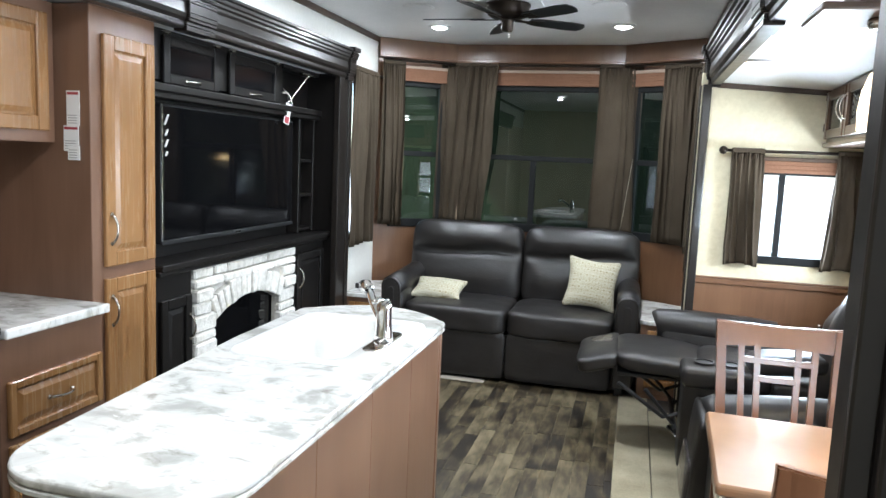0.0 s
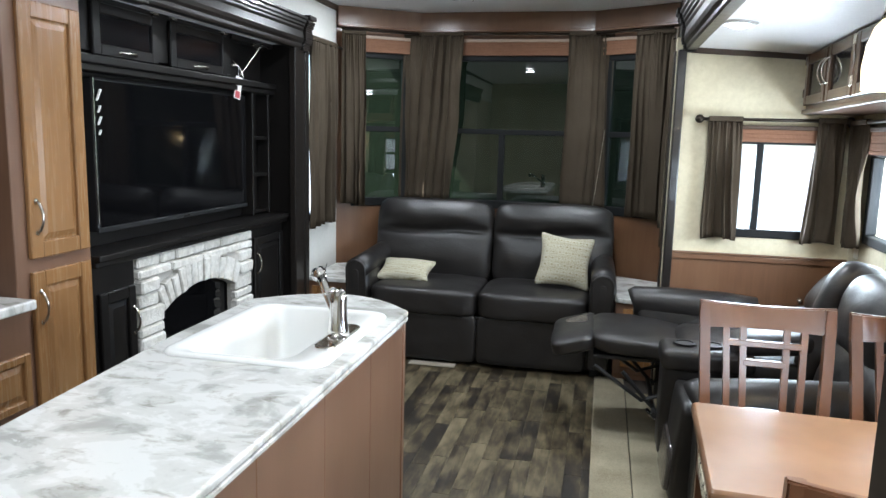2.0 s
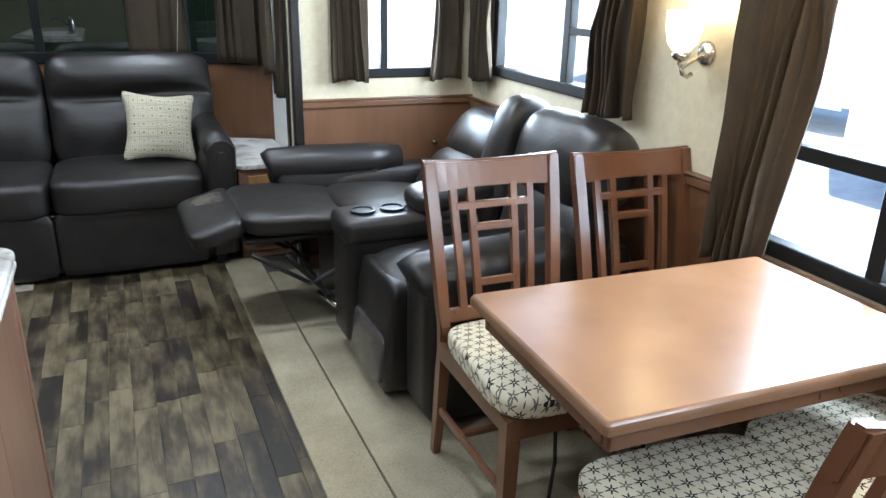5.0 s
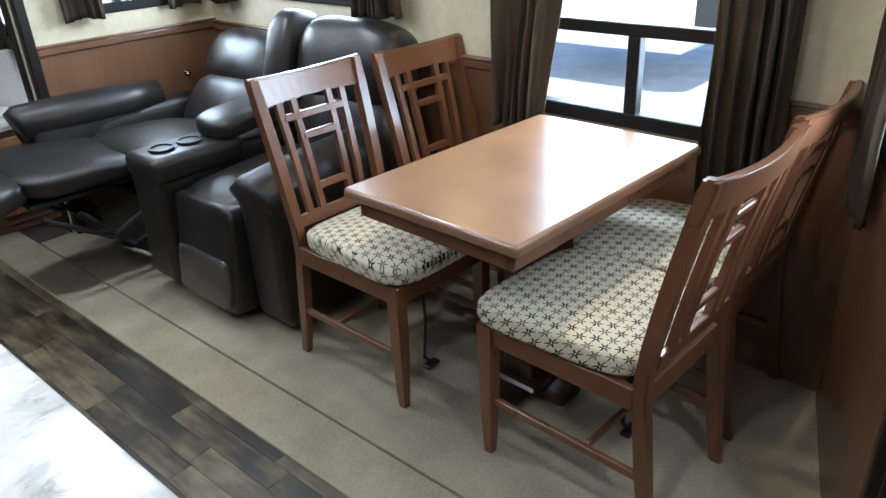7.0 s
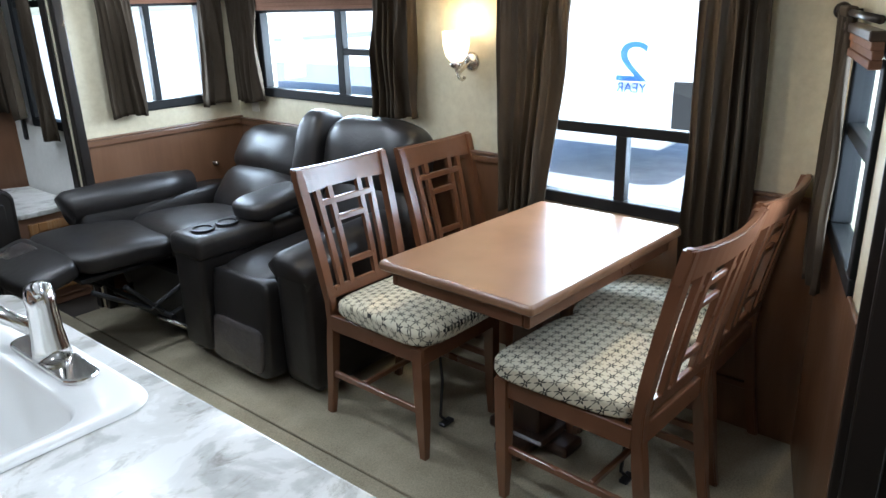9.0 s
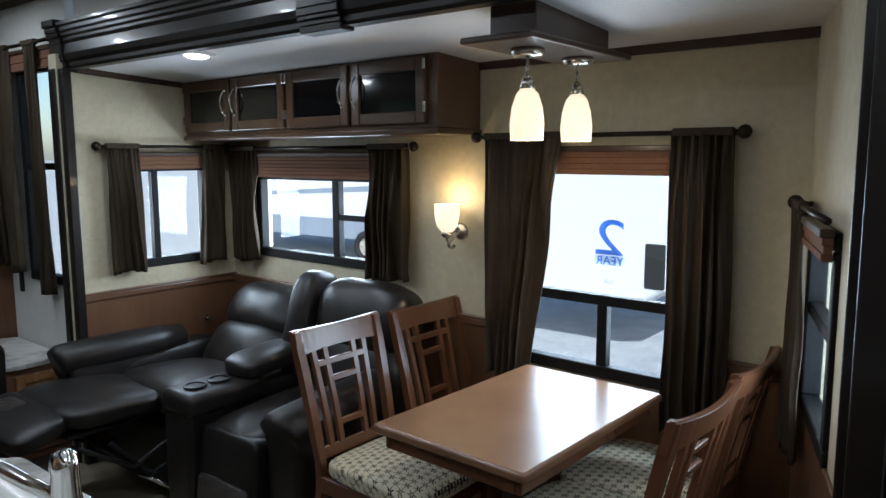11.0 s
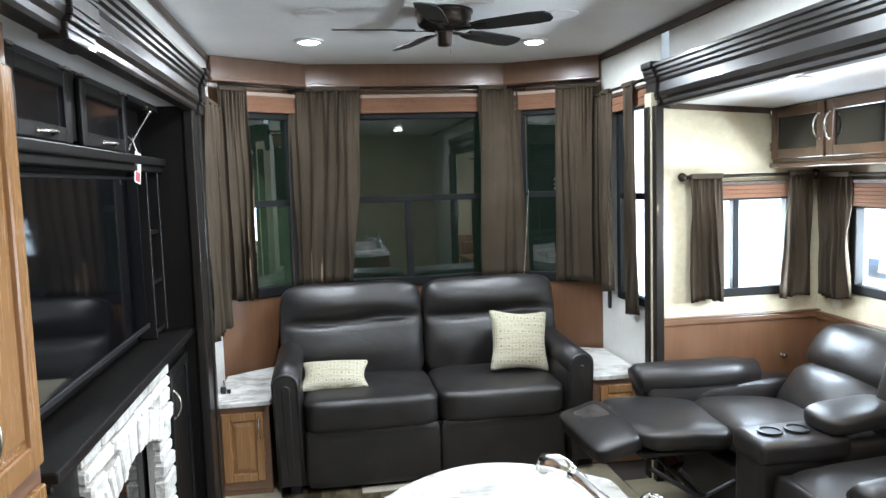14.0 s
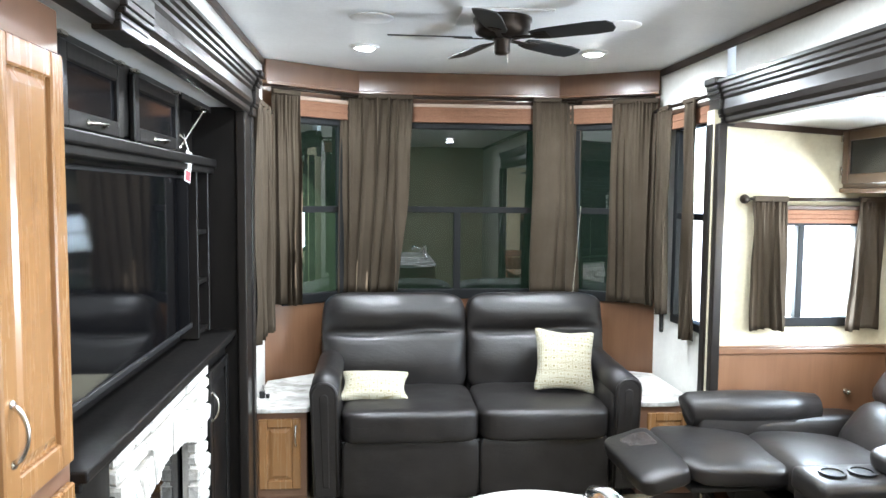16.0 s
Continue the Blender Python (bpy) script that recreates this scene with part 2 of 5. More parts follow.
def seat_fabric():
    """Cream cloth with rows of dark six-armed stars."""
    m = material("star_print_fabric", (0.6, 0.56, 0.46), 0.9)
    nt = m.node_tree
    v = coords(m, (29, 29, 29))

    def math_node(op, a, b=None, c=None):
        n = node(m, "Math")
        n.operation = op
        for i, x in enumerate((a, b, c)):
            if x is None:
                continue
            if isinstance(x, (int, float)):
                n.inputs[i].default_value = x
            else:
                wire(m, x, n.inputs[i])
        return n.outputs[0]
    sep = node(m, "SeparateXYZ")
    wire(m, v, sep.inputs[0])
    lift = math_node('MULTIPLY', sep.outputs[2], 0.8)
    x, y = math_node('ADD', sep.outputs[0], lift), math_node('ADD', sep.outputs[1], lift)
    row = math_node('FLOOR', y)
    shift = math_node('MULTIPLY', math_node('MODULO', math_node('ABSOLUTE', row), 2.0), 0.5)
    fx = math_node('SUBTRACT', math_node('FRACT', math_node('ADD', x, shift)), 0.5)
    fy = math_node('SUBTRACT', math_node('FRACT', y), 0.5)
    r = math_node('SQRT', math_node('ADD', math_node('MULTIPLY', fx, fx), math_node('MULTIPLY', fy, fy)))
    ang = math_node('ARCTAN2', fy, fx)
    arm = math_node('ABSOLUTE', math_node('SINE', math_node('MULTIPLY', ang, 3.0)))
    ina = math_node('LESS_THAN', arm, math_node('MULTIPLY', math_node('SUBTRACT', 0.52, r), 2.6))
    inr = math_node('MULTIPLY', math_node('LESS_THAN', r, 0.48), math_node('GREATER_THAN', r, 0.07))
    tone = math_node('MULTIPLY_ADD', math_node('MODULO', math_node('ABSOLUTE', math_node('FLOOR', math_node('ADD', x, shift))), 2.0), -0.2, 1.0)
    star = math_node('MULTIPLY', math_node('MULTIPLY', ina, inr), tone)
    mx = node(m, "Mix")
    mx.data_type = 'RGBA'
    mx.inputs[6].default_value = (0.6, 0.555, 0.415, 1)
    mx.inputs[7].default_value = (0.02, 0.019, 0.018, 1)
    wire(m, star, mx.inputs[0])
    base_of(m, mx.outputs[2])
    bump(m, noise_tex(m, coords(m), 500, 2), 0.25, 0.002)
    return m


FABRIC = seat_fabric()


def pillow_fabric():
    m = material("cream_lattice_fabric", (0.66, 0.62, 0.5), 0.9)
    v = coords(m, (23, 23, 23), (math.pi / 2, 0, 0))
    vor = node(m, "TexVoronoi", Scale=1.0, Randomness=0.0)
    vor.voronoi_dimensions = '2D'
    vor.distance = 'CHEBYCHEV'
    vor.feature = 'F1'
    wire(m, v, vor.inputs["Vector"])
    bands = noise_tex(m, coords(m, (3, 3, 44)), 2, 2)
    base = ramp(m, vor.outputs[0], [(0.12, (0.2, 0.165, 0.08)), (0.17, (0.46, 0.43, 0.33)), (0.27, (0.48, 0.45, 0.35)), (0.31, (0.17, 0.14, 0.065)), (0.37, (0.46, 0.43, 0.33)), (0.44, (0.45, 0.42, 0.32)), (0.49, (0.2, 0.165, 0.08))])
    mx = node(m, "Mix")
    mx.data_type = 'RGBA'
    wire(m, ramp(m, bands, [(0.45, (0.05, 0.05, 0.05)), (0.6, (0.6, 0.6, 0.6))]), mx.inputs[0])
    wire(m, base, mx.inputs[6])
    mx.inputs[7].default_value = (0.48, 0.455, 0.36, 1)
    base_of(m, mx.outputs[2])
    bump(m, noise_tex(m, coords(m), 420, 2), 0.3, 0.002)
    return m


PILLOW = pillow_fabric()

# ---- building helpers ----


def part(name, bm, mat, parent=None, label="", smooth=False):
    me = bpy.data.meshes.new(name)
    bm.normal_update()
    bm.to_mesh(me)
    bm.free()
    me.materials.append(mat)
    if smooth:
        me.polygons.foreach_set("use_smooth", [True] * len(me.polygons))
    ob = new(name, me)
    if parent:
        ob.parent = parent
    if label:
        ob["label"] = label
    return ob


def thing(name, label, category, m=None, group=""):
    ob = new(name)
    ob.empty_display_size = 0.1
    if m is not None:
        ob.matrix_world = m
    return tagged(ob, label, category, group)


def setting(name, bm, mat, label, category, smooth=False):
    return tagged(part(name, bm, mat, smooth=smooth), label, category, kind="structure")


def box(x0, x1, y0, y1, z0, z1, bev=0.003, seg=1, m=None):
    bm = bmesh.new()
    bmesh.ops.create_cube(bm, size=1)
    bmesh.ops.transform(bm, matrix=Matrix.LocRotScale(((x0 + x1) / 2, (y0 + y1) / 2, (z0 + z1) / 2), None, (abs(x1 - x0), abs(y1 - y0), abs(z1 - z0))), verts=bm.verts)
    if bev:
        bmesh.ops.bevel(bm, geom=bm.edges[:], offset=min(bev, 0.45 * min(abs(x1 - x0), abs(y1 - y0), abs(z1 - z0))), segments=seg, affect='EDGES', profile=0.5)
    if m is not None:
        bmesh.ops.transform(bm, matrix=m, verts=bm.verts)
    return bm


def join(*bms):
    out = bmesh.new()
    for b in bms:
        me = bpy.data.meshes.new("tmp")
        b.to_mesh(me)
        b.free()
        out.from_mesh(me)
        bpy.data.meshes.remove(me)
    return out


def moved(bm, m):
    bmesh.ops.transform(bm, matrix=m, verts=bm.verts)
    return bm


def rod(p0, p1, r, seg=14, r2=None):
    p0, p1 = Vector(p0), Vector(p1)
    bm = bmesh.new()
    bmesh.ops.create_cone(bm, cap_ends=True, segments=seg, radius1=r, radius2=r if r2 is None else r2, depth=(p1 - p0).length)
    q = (p1 - p0).to_track_quat('Z', 'Y').to_matrix().to_4x4()
    return moved(bm, Matrix.Translation((p0 + p1) / 2) @ q)


def ball(c, r, scale=(1, 1, 1), seg=16):
    bm = bmesh.new()
    bmesh.ops.create_uvsphere(bm, u_segments=seg, v_segments=seg // 2, radius=r)
    return moved(bm, Matrix.LocRotScale(c, None, scale))


def tube(pts, r, seg=10):
    """A round bar along points; r is a number or one radius a point."""
    pts = [Vector(p) for p in pts]
    rs = r if isinstance(r, (list, tuple)) else [r] * len(pts)
    bm = bmesh.new()
    rings = []
    side = None
    for i, p in enumerate(pts):
        d = (pts[min(i + 1, len(pts) - 1)] - pts[max(i - 1, 0)]).normalized()
        if side is None:
            side = d.orthogonal().normalized()
        side = (side - d * side.dot(d)).normalized()
        up = d.cross(side)
        rings.append([bm.verts.new(p + rs[i] * (math.cos(a) * side + math.sin(a) * up)) for a in (2 * math.pi * k / seg for k in range(seg))])
    for a, b in zip(rings, rings[1:]):
        for k in range(seg):
            bm.faces.new((a[k], a[(k + 1) % seg], b[(k + 1) % seg], b[k]))
    bm.faces.new(rings[0][::-1])
    bm.faces.new(rings[-1])
    return bm


def lathe(profile, c=(0, 0, 0), seg=24, closed=False):
    """Turns (radius, height) pairs round the upright axis."""
    bm = bmesh.new()
    rings = [[bm.verts.new((c[0] + r * math.cos(a), c[1] + r * math.sin(a), c[2] + z)) for a in (2 * math.pi * k / seg for k in range(seg))] for r, z in profile]
    pairs = list(zip(rings, rings[1:])) + ([(rings[-1], rings[0])] if closed else [])
    for a, b in pairs:
        for k in range(seg):
            bm.faces.new((a[k], a[(k + 1) % seg], b[(k + 1) % seg], b[k]))
    if not closed:
        bm.faces.new(rings[0][::-1])
        bm.faces.new(rings[-1])
    return bm


def prism(outline, z0, z1, bev=0.0, seg=2):
    """An outline of (x, y) pairs raised from z0 to z1, with its upper and lower rims rounded."""
    bm = bmesh.new()
    low = [bm.verts.new((x, y, z0)) for x, y in outline]
    high = [bm.verts.new((x, y, z1)) for x, y in outline]
    n = len(outline)
    bm.faces.new(low[::-1])
    top = bm.faces.new(high)
    for i in range(n):
        bm.faces.new((low[i], low[(i + 1) % n], high[(i + 1) % n], high[i]))
    bmesh.ops.recalc_face_normals(bm, faces=bm.faces[:])
    if bev:
        rim = [e for e in bm.edges if abs(e.verts[0].co.z - e.verts[1].co.z) < 1e-6]
        bmesh.ops.bevel(bm, geom=rim, offset=bev, segments=seg, affect='EDGES', profile=0.5)
    return bm


def cushion(sx, sy, sz, m, p=5.0, puff=(0, 0, 0), cuts=9, warp=None, seed=0, crinkle=0.0):
    """A stuffed block: rounded edges, bulging faces, slight creases."""
    bm = bmesh.new()
    bmesh.ops.create_cube(bm, size=2)
    bmesh.ops.subdivide_edges(bm, edges=bm.edges[:], cuts=cuts, use_grid_fill=True)
    for v in bm.verts:
        x, y, z = v.co
        big = max(abs(x), abs(y), abs(z))
        k = big / (abs(x) ** p + abs(y) ** p + abs(z) ** p) ** (1 / p)
        x, y, z = x * k, y * k, z * k
        q = Vector((x * (1 + puff[0] * (1 - y * y) * (1 - z * z)), y * (1 + puff[1] * (1 - x * x) * (1 - z * z)), z * (1 + puff[2] * (1 - x * x) * (1 - y * y))))
        q = Vector((q.x * sx / 2, q.y * sy / 2, q.z * sz / 2))
        if warp:
            q = warp(q)
        if crinkle:
            q += crinkle * noise.noise_vector(q * 9 + Vector((seed * 3.1, seed, 0)))
        v.co = q
    return moved(bm, m)


def frame_m(p, q):
    """A wall's own axes: x from p to q, y into the room (on the left hand), z up."""
    return pose(p[0], p[1], 0, 0, 0, math.degrees(math.atan2(q[1] - p[1], q[0] - p[0])))


def wall_bm(m, length, z0, z1, thick, holes=()):
    """A wall behind y = 0 of its axes, pierced by holes (u0, u1, z0, z1)."""
    us = sorted({0, length, *(min(max(h[0], 0), length) for h in holes), *(min(max(h[1], 0), length) for h in holes)})
    bms = []
    for a, b in zip(us, us[1:]):
        cuts = sorted((h[2], h[3]) for h in holes if h[0] <= a + 1e-6 and h[1] >= b - 1e-6)
        z = z0
        for lo, hi in cuts:
            if lo > z + 1e-6:
                bms.append(box(a, b, -thick, 0, z, lo, 0))
            z = hi
        if z < z1 - 1e-6:
            bms.append(box(a, b, -thick, 0, z, z1, 0))
    return moved(join(*bms), m)


def window(name, m, u0, u1, z0, z1, bars, panes, glass, label, thick=0.06, rim=0.028):
    """A black-framed trailer window in a wall's axes. bars: (u0, u1, z0, z1); panes: (u0, u1, z0, z1, glass)."""
    ob = thing(name, label, "window", m)
    ob["kind"] = "structure"
    for r in ((u0 - 0.02, u1 + 0.02, z0 - 0.02, z0 + rim), (u0 - 0.02, u1 + 0.02, z1 - rim, z1 + 0.02), (u0 - 0.02, u0 + rim, z0 + rim, z1 - rim), (u1 - rim, u1 + 0.02, z0 + rim, z1 - rim)):
        part("window_frame", box(r[0], r[1], -0.04, 0.014, r[2], r[3], 0.006, 2), ALU_BLACK, ob)
    for b in bars:
        part("glazing_bar", box(b[0], b[1], -0.034, 0.006, b[2], b[3], 0.003), ALU_BLACK, ob)
    for a, b, c, d, g in panes:
        pn = part("pane", box(a, b, -0.022, -0.016, c, d, 0), g, ob)
        pn.data.materials.append(CLEAR)
        for f in pn.data.polygons:
            f.material_index = 0 if f.normal.y > 0.5 else 1
        pn.visible_shadow = False
    return ob


def curtain(m, u0, u1, z0, z1, folds, amp=0.022, depth=0.06, b0=None, b1=None, seed=0, label="dark brown cloth curtain gathered on a rod"):
    """A hanging cloth with pleats between u0..u1 at the top and b0..b1 at the hem."""
    b0, b1 = u0 if b0 is None else b0, u1 if b1 is None else b1
    ob = thing("curtain", label, "curtain", m, "curtains at the windows")
    nu, nz = folds * 18, 22
    bm = bmesh.new()
    grids = []
    for back in (0, 1):
        g = []
        for j in range(nz + 1):
            w = j / nz
            z = z1 + (z0 - z1) * w
            rowv = []
            for i in range(nu + 1):
                s = i / nu
                k = s * folds + 1.25 * noise.noise(Vector((s * folds * 0.5, w * 0.7, seed * 5.3)))
                a = amp * max(0.15, 0.8 + 1.1 * noise.noise(Vector((s * folds * 0.55 + 9, w * 1.1, seed * 2.7)))) * (0.5 + 0.6 * w)
                c1 = math.sin(2 * math.pi * k)
                tight = (1 - w) ** 6
                y = depth + a * (c1 - 0.28 * math.cos(4 * math.pi * k)) + tight * 0.008 * math.sin(2 * math.pi * 2.7 * s * folds) + 0.012 * noise.noise(Vector((s * 3, w * 3, seed)))
                u = u0 + (u1 - u0) * s + ((b0 - u0) * (1 - s) + (b1 - u1) * s) * w ** 1.3 + 0.45 * a * math.cos(2 * math.pi * k) * min(1, 3 * w) + 0.01 * w * noise.noise(Vector((w * 2.5, seed * 1.7, s)))
                zz = z + (0.008 * math.sin(5 * s + seed) if j == nz else 0)
                rowv.append(bm.verts.new((u, y - 0.004 * back, zz)))
            g.append(rowv)
        grids.append(g)
    f, b = grids
    for j in range(nz):
        for i in range(nu):
            bm.faces.new((f[j][i], f[j + 1][i], f[j + 1][i + 1], f[j][i + 1]))
            bm.faces.new((b[j][i], b[j][i + 1], b[j + 1][i + 1], b[j + 1][i]))
    for j in range(nz):
        for i in (0, nu):
            bm.faces.new((f[j][i], b[j][i], b[j + 1][i], f[j + 1][i]))
    for i in range(nu):
        for j in (0, nz):
            bm.faces.new((f[j][i], f[j][i + 1], b[j][i + 1], b[j][i]))
    bmesh.ops.recalc_face_normals(bm, faces=bm.faces[:])
    part("cloth", bm, CURTAIN, ob, smooth=True)
    part("rod_pocket", box(u0, u1, depth - 0.014, depth + 0.014, z1 - 0.012, z1 + 0.016, 0.006, 2), CURTAIN, ob)
    return ob


def curtain_rod(m, u0, u1, z, depth=0.06, ends=(1, 1)):
    ob = thing("curtain_rod", "dark bronze curtain rod with round finials", "curtain rod", m)
    part("bar", rod((u0, depth, z), (u1, depth, z), 0.009), BRONZE, ob, smooth=True)
    for u, on, s in ((u0, ends[0], -1), (u1, ends[1], 1)):
        if on:
            part("finial", ball((u + s * 0.018, depth, z), 0.024), BRONZE, ob, smooth=True)
            part("bracket", box(u - s * 0.03 - 0.008, u - s * 0.03 + 0.008, 0, depth, z - 0.01, z + 0.006, 0.002), BRONZE, ob)
    return ob


def pull(parent, p, q, out, r=0.0055, mat=None):
    """A bowed bar handle from p to q that stands off along out."""
    p, q, out = Vector(p), Vector(q), Vector(out)
    pts = []
    for i in range(11):
        s = i / 10
        bow = math.sin(math.pi * s) ** 0.6
        pts.append(p.lerp(q, s) + out * (0.03 * bow))
    h = part("handle", join(tube(pts, [r * (1.25 - 0.4 * math.sin(math.pi * i / 10)) for i in range(11)]), ball(p, r * 1.7, seg=10), ball(q, r * 1.7, seg=10)), mat or NICKEL, parent, "brushed nickel handle", smooth=True)
    return h


def panel_door(parent, m, u0, u1, z0, z1, mat, stile=0.055, glass=None, handle=None, thick=0.02, name="door"):
    """A framed cabinet door in a face's axes (x along, y out): frame with a raised or glazed panel."""
    fr = join(box(u0, u0 + stile, 0, thick, z0, z1, 0.004), box(u1 - stile, u1, 0, thick, z0, z1, 0.004),
              box(u0 + stile, u1 - stile, 0, thick - 0.001, z0, z0 + stile, 0.004), box(u0 + stile, u1 - stile, 0, thick - 0.001, z1 - stile, z1, 0.004))
    d = part(name, moved(fr, m), mat, parent)
    if glass:
        part("glass_panel", moved(box(u0 + stile - 0.002, u1 - stile + 0.002, 0.002, 0.008, z0 + stile - 0.002, z1 - stile + 0.002, 0), m), glass, d)
    else:
        bm = box(u0 + stile - 0.001, u1 - stile + 0.001, 0.0, 0.006, z0 + stile - 0.001, z1 - stile + 0.001, 0)
        a = min(0.03, (u1 - u0 - 2 * stile) * 0.25)
        bm2 = box(u0 + stile + 0.008, u1 - stile - 0.008, 0.004, thick - 0.004, z0 + stile + 0.008, z1 - stile - 0.008, 0)
        top = [f for f in bm2.faces if f.calc_center_median().y > thick - 0.005]
        r = bmesh.ops.inset_individual(bm2, faces=top, thickness=a, depth=0.0)
        lowv = {v for f in r["faces"] for v in f.verts} - {v for f in top for v in f.verts}
        for v in lowv:
            v.co.y -= 0.008
        part("raised_panel", moved(join(bm, bm2), m), mat, d)
    if handle:
        (hu0, hz0), (hu1, hz1) = handle
        pull(d, m @ Vector((hu0, thick, hz0)), m @ Vector((hu1, thick, hz1)), m.to_3x3() @ Vector((0, 1, 0)))
    return d

# ---- the setting ----
Y_BACK, Y_NEAR = 5.92, -1.3
BL, BR = (-1.40, 5.92), (-0.06, 5.92)
CL, CR = (-1.95, 5.55), (0.51, 5.60)
XL, XR = -1.95, 0.51
OUT_A, OUT_B = (1.268, 1.05), (1.398, 4.78)
M_OUT = frame_m(OUT_A, OUT_B)
M_END = frame_m((1.40, 4.64), (0.40, 4.64))
M_NEAR = frame_m((0.47, 1.18), (1.285, 1.44))
M_RIGHT = frame_m((XR, 4.64), CR)
M_BAYR = frame_m(CR, BR)
M_BACK = frame_m(BR, BL)
M_BAYL = frame_m(BL, CL)
M_LEFT = frame_m(CL, (XL, 4.86))
LEN_BAY_R, LEN_BAY_L = (Vector(BR) - Vector(CR)).length, (Vector(CL) - Vector(BL)).length


def slide_z(x):
    """Height of the dinette slide's ceiling, which falls towards its outer wall."""
    return 2.045 - 0.06 * (x - 0.5)


def ou(y):
    """Place along the slide's outer wall for a given y."""
    return (y - OUT_A[1]) / math.cos(math.atan2(OUT_B[0] - OUT_A[0], OUT_B[1] - OUT_A[1]))


floor = setting("floor", box(-2.6, 1.5, Y_NEAR, 6.1, -0.12, -0.006, 0), VINYL_DARK, "dark joint bed under grey-brown vinyl plank floor", "floor")
setting("carpet_slide", join(box(0.066, 0.25, 1.20, 4.93, -0.006, 0.008, 0.004, 2), box(0.254, 1.42, 1.20, 4.66, -0.006, 0.013, 0.004, 2)), CARPET, "beige cut-pile carpet with a crease along the slide-out lip", "carpet")
setting("carpet_left", box(-1.96, -1.60, 4.45, 5.6, -0.006, 0.008, 0.004, 2), CARPET, "beige carpet strip beside the fireplace slide", "carpet")
setting("ceiling", box(-2.05, 0.61, Y_NEAR, 6.1, CEIL, CEIL + 0.08, 0), CEIL_MAT, "smooth white ceiling panel", "ceiling")
setting("ceiling_slide_right", moved(box(0.0, 1.0, 1.05, 4.85, 0.0, 0.12, 0), pose(0.5, 0, 2.045, 0, 3.43, 0)), CEIL_MAT, "white slide-out ceiling panel", "ceiling")
setting("ceiling_slide_left", box(-2.6, -1.93, 0.2, 4.9, 2.075, 2.12, 0), CEIL_MAT, "white slide-out ceiling panel above the cabinets", "ceiling")
# upper side walls over the two slide openings
setting("wall_left_header", box(XL - 0.1, XL, Y_NEAR, 4.86, 2.12, CEIL, 0), WHITE_WALL, "white wall above the entertainment slide", "wall")
setting("wall_right_header", box(XR, XR + 0.1, 1.10, 4.64, 2.11, CEIL, 0), WHITE_WALL, "white wall above the dinette slide", "wall")
setting("wall_right_near", box(XR, XR + 0.1, Y_NEAR, 1.10, -0.006, CEIL, 0), WHITE_WALL, "white wall beside the entry", "wall")
setting("wall_rear", box(-2.6, 0.61, Y_NEAR - 0.1, Y_NEAR, -0.006, CEIL, 0), CREAM, "cream wall behind the kitchen", "wall")
setting("wall_left_near", box(-2.05, XL, Y_NEAR, 0.2, -0.006, 2.12, 0), CREAM, "cream wall before the kitchen slide", "wall")
setting("wall_kitchen", box(-2.6, -2.5, 0.2, 4.9, -0.006, 2.12, 0), BROWN_CAB, "brown laminate wall behind the kitchen counter", "wall")
setting("wall_kitchen_end", box(-2.5, -2.05, 0.1, 0.2, -0.006, 2.12, 0), CREAM, "end wall of the kitchen slide", "wall")
setting("wall_media_end", box(-2.5, -1.925, 4.73, 4.86, -0.006, 2.075, 0.004), ESPRESSO, "tall espresso side panel closing the media slide", "wall")
# walls with their windows
END_WIN = (0.19, 0.71, 1.02, 1.55)
SIDE_WIN = (ou(3.32), ou(4.36), 1.05, 1.50)
DINE_WIN = (ou(1.86), ou(2.62), 0.75, 1.56)
NEAR_WIN = (0.2, 0.68, 0.85, 1.40)
RIGHT_WIN = (0.16, 0.66, 0.93, 2.08)
LEFT_WIN = (0.12, 0.60, 0.93, 2.08)
BACK_WIN = (0.12, 1.13, 0.99, 2.14)
BAYR_WIN = (0.12, 0.55, 0.99, 2.14)
BAYL_WIN = (0.10, 0.53, 0.99, 2.14)
setting("wall_slide_outer", wall_bm(M_OUT, 3.75, -0.006, SLIDE_CEIL, 0.08, [SIDE_WIN, DINE_WIN]), CREAM, "cream textured wall behind the dinette", "wall")
setting("wall_slide_end", wall_bm(M_END, 0.99, -0.006, SLIDE_CEIL, 0.08, [END_WIN]), CREAM, "cream textured end wall of the dinette slide", "wall")
setting("wall_slide_near", wall_bm(M_NEAR, 0.87, -0.006, SLIDE_CEIL, 0.08, [NEAR_WIN]), CREAM, "cream near end wall of the dinette slide", "wall")
setting("wall_right", wall_bm(M_RIGHT, CR[1] - 4.64, -0.006, CEIL, 0.08, [RIGHT_WIN, (0.0, 0.09, -0.006, CEIL)]), WHITE_WALL, "white wall between sofa bay and slide-out", "wall")
setting("wall_left", wall_bm(M_LEFT, CL[1] - 4.86, -0.006, CEIL, 0.08, [LEFT_WIN]), WHITE_WALL, "white wall between sofa bay and media slide", "wall")
setting("wall_back", wall_bm(M_BACK, 1.34, -0.006, CEIL, 0.08, [BACK_WIN]), CHERRY, "cherry panelled back wall behind the sofa", "wall")
setting("wall_bay_right", wall_bm(M_BAYR, LEN_BAY_R, -0.006, CEIL, 0.08, [BAYR_WIN]), CHERRY, "angled cherry panelled bay wall", "wall")
setting("wall_bay_left", wall_bm(M_BAYL, LEN_BAY_L, -0.006, CEIL, 0.08, [BAYL_WIN]), CHERRY, "angled cherry panelled bay wall", "wall")
